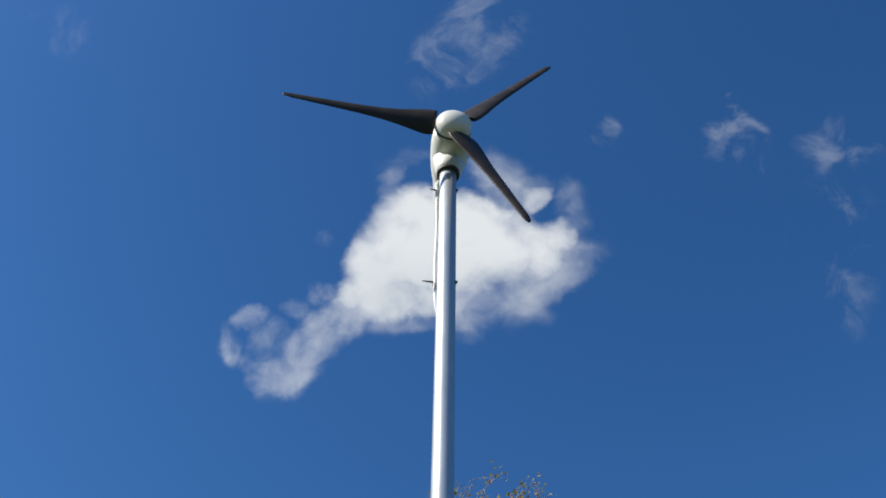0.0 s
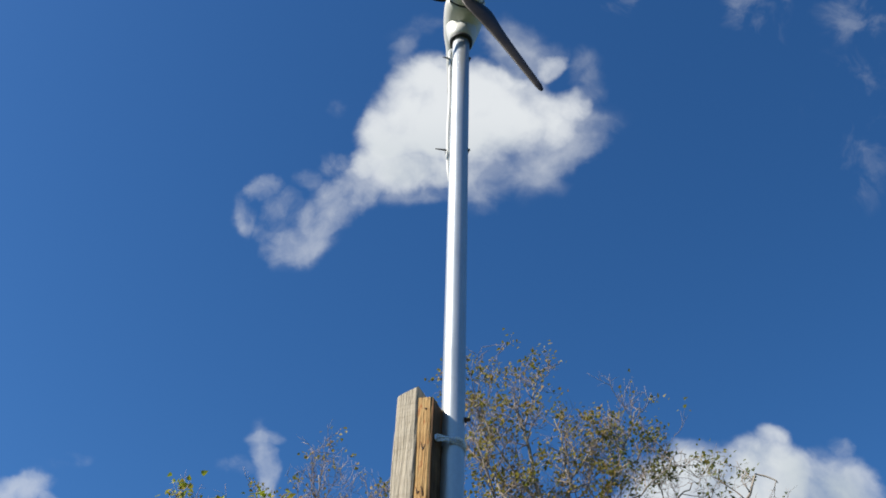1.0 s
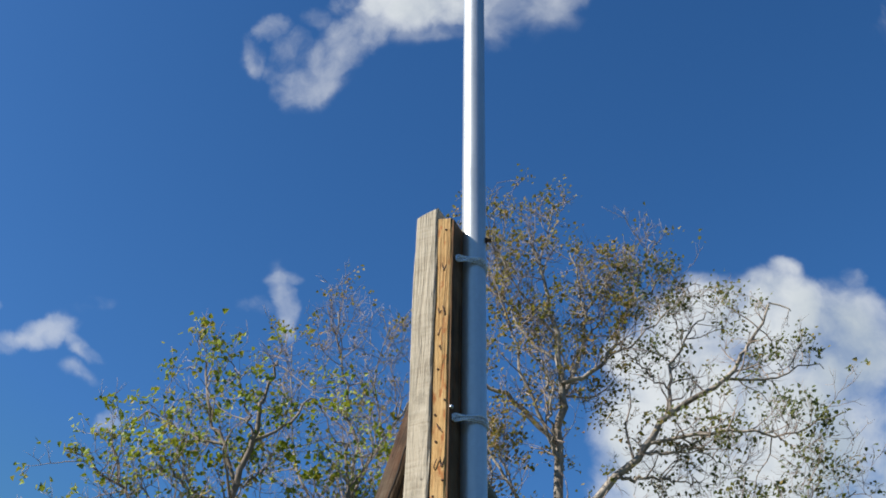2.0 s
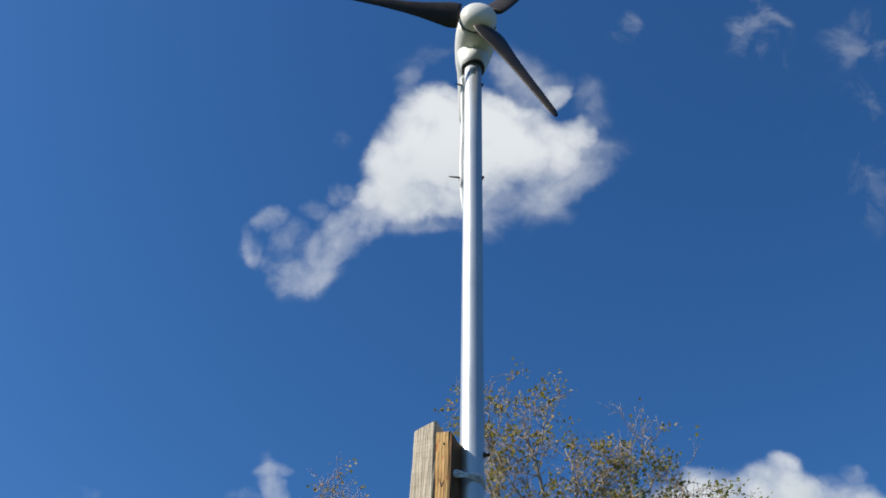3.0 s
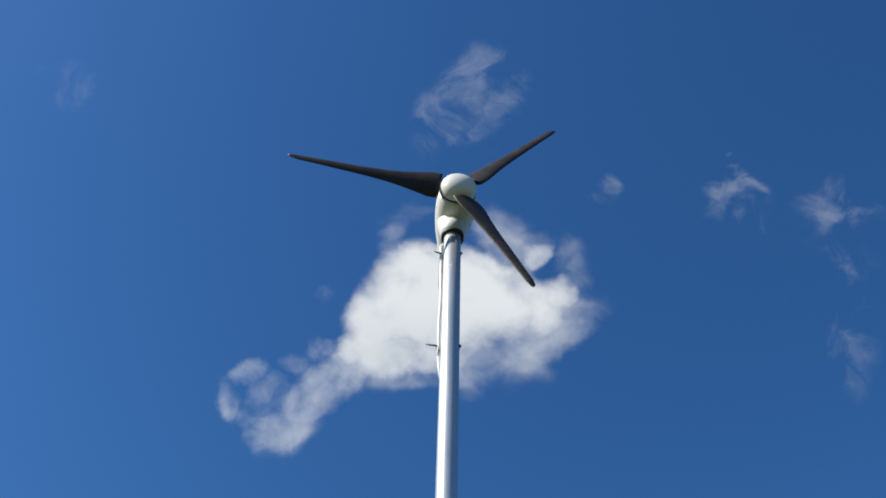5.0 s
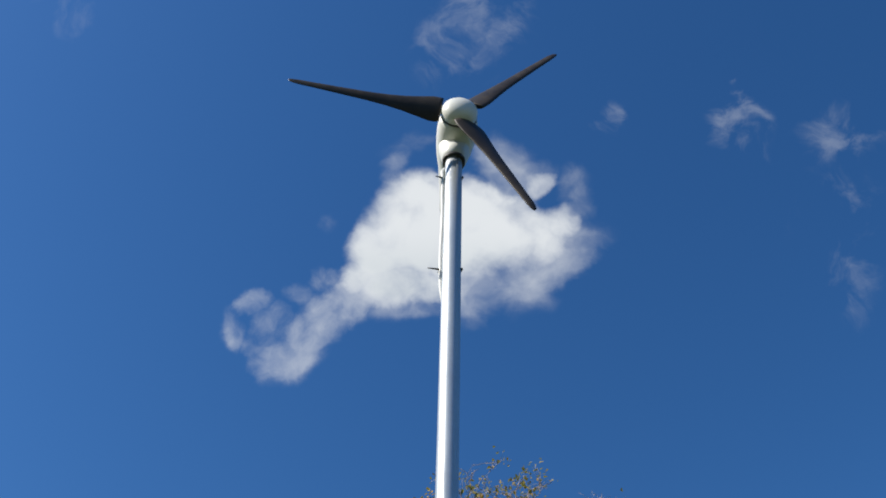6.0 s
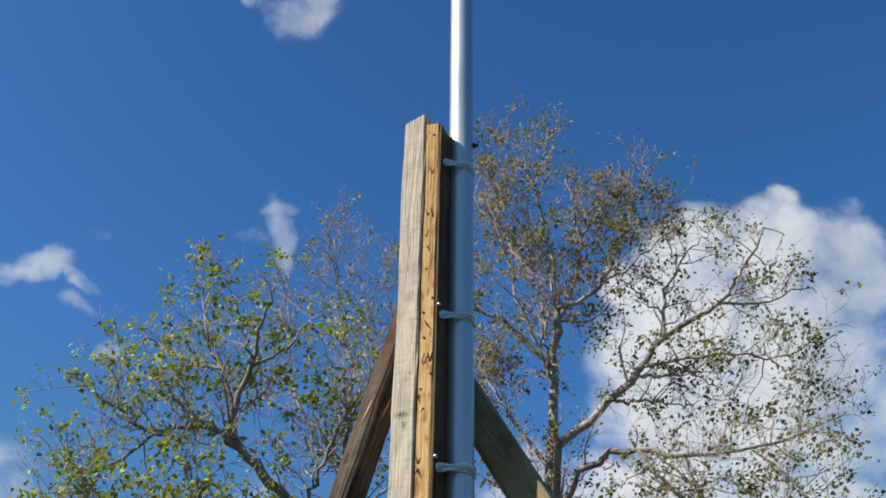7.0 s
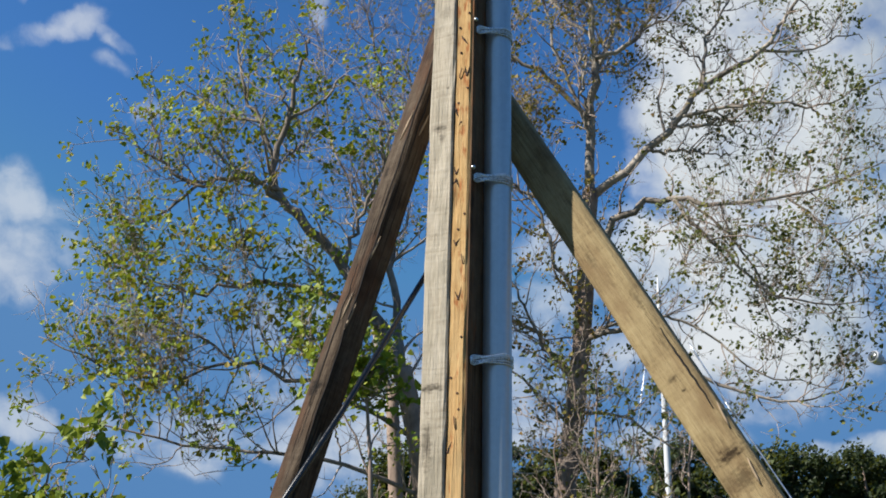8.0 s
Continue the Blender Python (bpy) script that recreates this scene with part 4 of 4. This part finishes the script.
inner_limbs = [
    [((1.28, 15.9, 11.4), 0.05), ((0.65, 16.2, 12.3), 0.035), ((0.35, 16.3, 13.6), 0.02), ((0.15, 16.3, 13.8), 0.01)],
    [((1.79, 16.4, 12.6), 0.035), ((2.35, 16.5, 13.5), 0.022), ((2.75, 16.6, 14.0), 0.010)],
    [((1.15, 16.0, 8.2), 0.06), ((0.55, 16.2, 9.2), 0.045), ((0.1, 16.3, 10.1), 0.03), ((-0.35, 16.4, 11.2), 0.012)],
    [((1.25, 15.95, 9.6), 0.05), ((0.75, 15.6, 10.8), 0.04), ((0.45, 15.4, 12.0), 0.025), ((0.1, 15.3, 13.2), 0.010)],
    [((1.05, 16.0, 6.7), 0.06), ((0.6, 15.7, 7.6), 0.045), ((0.25, 15.5, 8.6), 0.03), ((0.1, 15.4, 9.6), 0.012)],
    [((0.86, 16.0, 5.0), 0.05), ((0.3, 15.8, 5.5), 0.035), ((-0.4, 15.6, 6.1), 0.012)],
]
lower_limbs = [
    [((0.88, 16.0, 5.2), 0.05), ((1.5, 15.7, 5.1), 0.035), ((2.3, 15.5, 4.6), 0.020), ((2.9, 15.4, 4.7), 0.010)],
    [((2.55, 15.3, 8.22), 0.035), ((3.20, 15.25, 7.5), 0.028), ((3.55, 15.2, 6.7), 0.020), ((3.50, 15.2, 5.9), 0.010)],
    [((1.0, 16.0, 6.2), 0.05), ((1.6, 15.7, 6.55), 0.042), ((2.2, 15.5, 6.5), 0.034), ((2.8, 15.5, 6.2), 0.027), ((3.4, 15.4, 5.65), 0.020), ((4.4, 15.3, 5.4), 0.009)],
    [((0.93, 15.95, 5.6), 0.05), ((0.55, 15.8, 6.05), 0.04), ((0.1, 15.6, 6.8), 0.028), ((-0.2, 15.5, 7.5), 0.012)],
    [((3.9, 15.05, 8.18), 0.03), ((4.5, 15.0, 7.5), 0.022), ((4.9, 15.0, 6.7), 0.010)],
]
drooping_limbs = [
    [((0.80, 16.0, 4.45), 0.022), ((0.35, 15.5, 4.28), 0.018), ((-0.05, 15.2, 4.15), 0.010)],
    [((0.5, 16.0, 12.6), 0.03), ((-0.1, 16.0, 13.4), 0.02), ((-0.3, 16.0, 14.3), 0.010)],
    [((2.40, 15.9, 12.1), 0.03), ((2.75, 15.7, 13.0), 0.022), ((3.15, 15.6, 13.9), 0.010)],
    [((2.1, 15.8, 11.4), 0.03), ((2.9, 15.6, 11.9), 0.022), ((3.7, 15.5, 12.9), 0.010)],
    [((1.75, 16.2, 11.9), 0.03), ((2.2, 16.6, 12.8), 0.02), ((2.35, 16.9, 14.0), 0.014), ((2.3, 17.0, 14.9), 0.008)],
    [((1.05, 15.6, 13.2), 0.025), ((1.3, 15.5, 14.2), 0.016), ((1.45, 15.4, 15.0), 0.008)],
]
crown_limbs = [
    [((1.25, 15.7, 11.8), 0.03), ((0.5, 15.4, 12.8), 0.022), ((0.2, 15.2, 13.9), 0.014), ((0.3, 15.1, 14.6), 0.008)],
    [((2.97, 15.6, 10.26), 0.06), ((3.10, 15.9, 11.2), 0.04), ((3.55, 16.1, 12.1), 0.025), ((4.0, 16.2, 12.7), 0.010)],
    [((3.84, 15.4, 10.77), 0.045), ((4.6, 15.6, 10.9), 0.03), ((5.5, 15.7, 11.3), 0.012)],
    [((2.60, 15.7, 9.8), 0.05), ((3.6, 15.2, 9.75), 0.04), ((4.5, 15.0, 9.6), 0.025), ((5.4, 14.9, 9.9), 0.012)],
]
outer_limbs = [
    [((2.35, 15.4, 8.29), 0.05), ((2.9, 15.1, 7.4), 0.04), ((3.7, 15.0, 6.6), 0.028), ((4.9, 14.9, 6.5), 0.012)],
    [((1.0, 16.0, 6.3), 0.08), ((1.8, 15.6, 6.3), 0.06), ((2.6, 15.4, 5.6), 0.045), ((3.7, 15.2, 5.2), 0.025), ((4.6, 15.1, 5.4), 0.012)],
    [((0.95, 16.0, 5.7), 0.07), ((0.2, 16.3, 6.6), 0.05), ((-0.5, 16.5, 7.3), 0.03), ((-1.0, 16.6, 8.3), 0.012)],
    [((1.1, 16.0, 7.8), 0.07), ((0.3, 15.7, 8.5), 0.05), ((-0.4, 15.6, 8.9), 0.03), ((-1.1, 15.5, 9.8), 0.012)],
]
right_limbs = fork_limbs + upright_limbs + inner_limbs + lower_limbs + drooping_limbs + crown_limbs + outer_limbs
build_tree("deciduous_tree", "tall sparse tree with pale limbs and olive to russet leaves", (0.35, 16.0, 0), right_limbs, pale_bark, olive_leaf, 21, 0.100, 1.0, 0.165, 0.42, 0.38, 0.068, "trees behind the mast", shoots_on_trunk=60, branching=(0.70, lambda p: (p.x > 1.9 or p.z > 9.2 and p.y > 15.95) and 6.5 < p.z < 12.0),
           outline=((-1.3, 12.5), (-0.8, 13.7), (0.1, 14.3), (0.5, 14.7), (1.4, 14.9), (2.4, 14.75), (3.2, 14.1), (3.65, 13.2), (4.6, 12.8), (5.3, 12.2), (5.65, 11.3), (5.8, 9.0)),
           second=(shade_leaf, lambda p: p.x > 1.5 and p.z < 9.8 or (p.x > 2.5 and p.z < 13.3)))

leader_limbs = [
    [((-0.75, 14.2, 0), 0.24), ((-0.95, 14.15, 2.5), 0.20), ((-1.15, 14.1, 4.2), 0.18), ((-1.40, 14.0, 5.3), 0.16)],
    [((-1.30, 14.05, 5.0), 0.15), ((-1.80, 14.0, 6.0), 0.135), ((-2.29, 14.0, 6.79), 0.12), ((-2.78, 13.9, 7.28), 0.105), ((-3.21, 13.8, 7.87), 0.085), ((-3.03, 13.6, 8.76), 0.06), ((-2.89, 13.5, 9.55), 0.035), ((-2.75, 13.4, 10.2), 0.012)],
    [((-3.18, 13.8, 7.8), 0.06), ((-3.43, 13.8, 8.74), 0.045), ((-3.70, 13.8, 9.15), 0.035), ((-3.95, 13.8, 10.2), 0.02), ((-4.15, 13.8, 10.7), 0.010)],
]
spreading_limbs = [
    [((-2.78, 13.9, 7.28), 0.075), ((-3.27, 13.7, 7.70), 0.06), ((-3.67, 13.5, 7.79), 0.05), ((-4.13, 13.4, 7.62), 0.04), ((-4.71, 13.3, 7.97), 0.028), ((-5.40, 13.2, 8.45), 0.010)],
    [((-1.85, 14.0, 6.05), 0.07), ((-2.57, 13.8, 6.31), 0.055), ((-3.39, 13.6, 6.31), 0.04), ((-4.1, 13.5, 6.16), 0.028), ((-5.1, 13.4, 6.5), 0.012)],
    [((-3.05, 13.65, 8.7), 0.04), ((-2.5, 13.9, 9.3), 0.03), ((-2.2, 14.1, 10.2), 0.010)],
    [((-3.45, 13.8, 8.75), 0.035), ((-4.2, 14.0, 9.1), 0.025), ((-4.9, 14.2, 9.7), 0.010)],
    [((-4.13, 13.4, 7.62), 0.035), ((-4.8, 13.6, 7.2), 0.025), ((-5.6, 13.7, 7.4), 0.010)],
]
low_left_limbs = [
    [((-1.40, 14.0, 5.3), 0.10), ((-1.6, 14.5, 6.6), 0.08), ((-1.75, 14.8, 7.9), 0.06), ((-1.95, 15.0, 9.2), 0.04), ((-2.2, 15.1, 10.6), 0.012)],
    [((-1.20, 14.1, 4.4), 0.06), ((-2.2, 13.7, 4.9), 0.05), ((-3.4, 13.5, 5.2), 0.035), ((-4.6, 13.4, 5.0), 0.025), ((-5.9, 13.3, 5.5), 0.010)],
    [((-3.4, 13.5, 5.2), 0.03), ((-4.3, 13.7, 5.8), 0.02), ((-5.5, 13.8, 6.1), 0.010)],
    [((-1.1, 14.1, 3.7), 0.05), ((-2.2, 13.4, 4.0), 0.04), ((-3.6, 13.2, 4.1), 0.028), ((-5.2, 13.0, 4.4), 0.010)],
]
left_limbs = leader_limbs + spreading_limbs + low_left_limbs
build_tree("deciduous_tree", "broad sparse tree with fresh green leaves", (-0.75, 14.2, 0), left_limbs, grey_bark, green_leaf, 33, 0.105, 1.05, 0.19, 0.42, 0.36, 0.080, "trees behind the mast", branching=(0.75, lambda p: True), forks=2, spread=0.075,
           outline=((-6.5, 6.5), (-6.1, 7.6), (-5.76, 8.5), (-5.16, 9.7), (-4.33, 10.3), (-3.9, 10.7), (-2.9, 10.4), (-2.1, 10.0), (-0.3, 10.3)))

middle_limbs = [
    [((-1.6, 18.6, 0), 0.20), ((-1.8, 18.5, 3), 0.17), ((-2.0, 18.4, 6.2), 0.13)],
    [((-2.0, 18.4, 6.0), 0.10), ((-2.37, 18.3, 7.4), 0.085), ((-2.3, 18.2, 9.2), 0.07), ((-2.16, 18.0, 10.7), 0.05), ((-2.5, 18.0, 12.4), 0.03), ((-2.7, 18.0, 13.8), 0.012)],
    [((-2.2, 18.1, 10.2), 0.045), ((-1.5, 18.0, 11.4), 0.035), ((-0.9, 18.0, 12.6), 0.025), ((-0.6, 18.0, 14.0), 0.012)],
    [((-2.3, 18.2, 9.0), 0.045), ((-3.1, 18.0, 10.3), 0.03), ((-3.4, 18.0, 11.8), 0.02), ((-3.5, 18.0, 13.0), 0.010)],
    [((-2.3, 18.2, 8.2), 0.045), ((-1.4, 18.4, 9.0), 0.03), ((-0.6, 18.5, 10.2), 0.012)],
    [((-1.7, 18.0, 11.1), 0.03), ((-1.9, 18.1, 12.4), 0.02), ((-1.7, 18.2, 13.6), 0.010)],
]
build_tree("deciduous_tree", "slender grey tree with bare twigs and few leaves", (-1.6, 18.6, 0), middle_limbs, pale_bark, olive_leaf, 47, 0.095, 1.25, 0.14, 0.45, 0.13, 0.066, "trees behind the mast")

sapling_limbs = [
    [((-3.0, 7.2, 0), 0.03), ((-3.02, 7.2, 1.3), 0.022), ((-3.05, 7.2, 2.2), 0.015), ((-2.95, 7.2, 2.75), 0.006)],
    [((-3.02, 7.2, 1.2), 0.015), ((-3.3, 7.1, 2.0), 0.011), ((-3.4, 7.0, 2.7), 0.005)],
    [((-3.02, 7.2, 1.4), 0.015), ((-2.7, 7.2, 2.1), 0.010), ((-2.55, 7.3, 2.65), 0.005)],
    [((-3.04, 7.2, 1.7), 0.012), ((-2.85, 7.0, 2.3), 0.008), ((-2.75, 6.9, 2.75), 0.004)],
]
build_tree("sapling", "young leafy sapling with fresh bright green leaves", (-3.0, 7.2, 0), sapling_limbs, brown_bark, bright_leaf, 52, 0.13, 0.42, 0.11, 0.20, 0.64, 0.080, floor=0.9, spread=0.06)


slender_limbs = [
    [((-1.02, 9.0, 0), 0.035), ((-1.08, 9.0, 1.6), 0.030), ((-1.11, 9.0, 2.85), 0.024), ((-1.16, 9.0, 3.48), 0.018), ((-1.24, 9.0, 4.1), 0.008)],
    [((-1.12, 9.0, 3.0), 0.014), ((-1.38, 8.9, 3.6), 0.010), ((-1.58, 8.8, 4.05), 0.006), ((-1.70, 8.7, 4.2), 0.004)],
    [((-1.14, 9.0, 3.2), 0.012), ((-1.05, 9.1, 3.6), 0.008), ((-0.98, 9.1, 3.95), 0.004)],
    [((-1.36, 8.9, 3.55), 0.008), ((-1.62, 9.1, 3.85), 0.006), ((-1.82, 9.2, 4.0), 0.004)],
]
build_tree("sapling", "slender young tree with bright green leaves behind the brace", (-1.02, 9.0, 0), slender_limbs, brown_bark, bright_leaf, 61, 0.13, 0.34, 0.12, 0.17, 0.55, 0.078, floor=3.55, spread=0.06)


thicket_limbs = [
    [((0.75, 13.0, 0), 0.045), ((0.85, 13.0, 1.8), 0.038), ((0.95, 13.0, 3.4), 0.028), ((0.98, 13.0, 4.9), 0.010)],
    [((0.85, 13.0, 1.9), 0.024), ((0.55, 12.9, 3.2), 0.018), ((0.50, 12.9, 4.6), 0.008)],
    [((0.90, 13.0, 2.4), 0.022), ((1.25, 13.1, 3.5), 0.016), ((1.45, 13.1, 4.6), 0.007)],
    [((0.95, 13.0, 3.2), 0.018), ((0.75, 12.9, 4.2), 0.012), ((0.68, 12.8, 5.2), 0.006)],
]
build_tree("young_tree", "thin young tree with sparse dull olive leaves in the thicket", (0.75, 13.0, 0), thicket_limbs, brown_bark, shade_leaf, 71, 0.13, 0.75, 0.14, 0.32, 0.22, 0.064, "young trees in the thicket", floor=1.6)
side_thicket_limbs = [
    [((2.15, 13.6, 0), 0.040), ((2.10, 13.6, 1.8), 0.034), ((2.05, 13.6, 3.3), 0.024), ((2.15, 13.6, 4.6), 0.009)],
    [((2.10, 13.6, 1.9), 0.022), ((1.80, 13.5, 3.0), 0.016), ((1.70, 13.5, 4.2), 0.007)],
    [((2.08, 13.6, 2.5), 0.020), ((2.45, 13.7, 3.3), 0.014), ((2.65, 13.7, 4.0), 0.006)],
]
build_tree("young_tree", "thin young tree with dull green leaves in the thicket", (2.15, 13.6, 0), side_thicket_limbs, brown_bark, shade_leaf, 83, 0.14, 0.70, 0.15, 0.30, 0.22, 0.064, "young trees in the thicket", floor=1.6)


def build_far_tree(at, tall, wide, seed):
    rng = random.Random(seed)
    tree = thing("far_tree", at, "dark green tree in a distant row", "tree", "distant row of trees")
    stem = [Vector((0, 0, 0)), Vector((rng.uniform(-0.3, 0.3), 0, tall * 0.5)), Vector((rng.uniform(-0.4, 0.4), 0, tall * 0.92))]
    tube_part("trunk", smooth_line(stem, 5), [0.28 - 0.024 * k for k in range(11)], brown_bark, tree, 8)
    verts, faces = [], []
    for _ in range(85):
        h = rng.uniform(0.35, 1.0)
        reach = wide * math.sqrt(max(0.05, 1 - (2 * h - 1.15) ** 2)) * rng.uniform(0.3, 1.0)
        w = rng.uniform(0, 6.28)
        centre = Vector((reach * math.cos(w), reach * math.sin(w), tall * h * 0.97))
        size = rng.uniform(0.5, 1.1)
        for _ in range(110):
            p = Vector((rng.gauss(0, 1), rng.gauss(0, 1), rng.gauss(0, 0.7))).normalized() * size * rng.uniform(0.5, 1.0)
            leaf(verts, faces, centre + p, rng.uniform(0.16, 0.34), rng)
    raw_part("crown", verts, faces, far_leaf, tree, "", False, "stuff")


far_rng = random.Random(9)
for k in range(30):
    build_far_tree((-8.0 + 1.9 * k + far_rng.uniform(-0.8, 0.8), 70 + far_rng.uniform(-4, 6), 0), 16.1 + far_rng.uniform(-1.5, 0.6), far_rng.uniform(2.3, 3.2), 100 + k)


# ---- far masts ----
def build_white_mast():
    mast = thing("light_mast", (4.72, 35.0, 0), "tall tapering white metal mast beyond the trees", "mast")
    part("shaft", lathe(bmesh.new(), [(0, 0.13), (6, 0.11), (11, 0.085), (13.6, 0.065), (14.3, 0.02)], 16), white_mast_paint, mast)
    tube_part("stay_wire", [Vector((-0.09, 0, 13.9)), Vector((-1.44, 0, 6.0))], [0.016, 0.016], wire_zinc, mast, 5)


def build_lamp_pole():
    pole = thing("lamp_pole", (6.86, 20.0, -0.2), "dark wooden utility pole carrying a white security lamp", "lamp pole")
    part("shaft", lathe(bmesh.new(), [(0, 0.19), (4, 0.175), (7.55, 0.16), (7.58, 0.15)], 20), utility_wood, pole)
    bm = bmesh.new()
    lathe(bm, [(-0.36, 0.035), (-0.12, 0.035), (0.20, 0.035)], 12, pose(-0.05, -0.18, 7.28, 0, 90, 0))
    part("arm", bm, white_mast_paint, pole)
    head = part("lamp_head", lathe(bmesh.new(), [(0, 0.05), (0.02, 0.08), (0.10, 0.105), (0.22, 0.115), (0.25, 0.105)], 24, pose(-0.34, -0.20, 7.28, 75, 0, -55)), white_mast_paint, pole, "round white lamp housing")
    part("lens", lathe(bmesh.new(), [(0.235, 0.100), (0.257, 0.096), (0.27, 0.062), (0.274, 0.02)], 24, pose(-0.34, -0.20, 7.28, 75, 0, -55)), lamp_glass, head, "grey lamp lens")


build_white_mast()
build_lamp_pole()
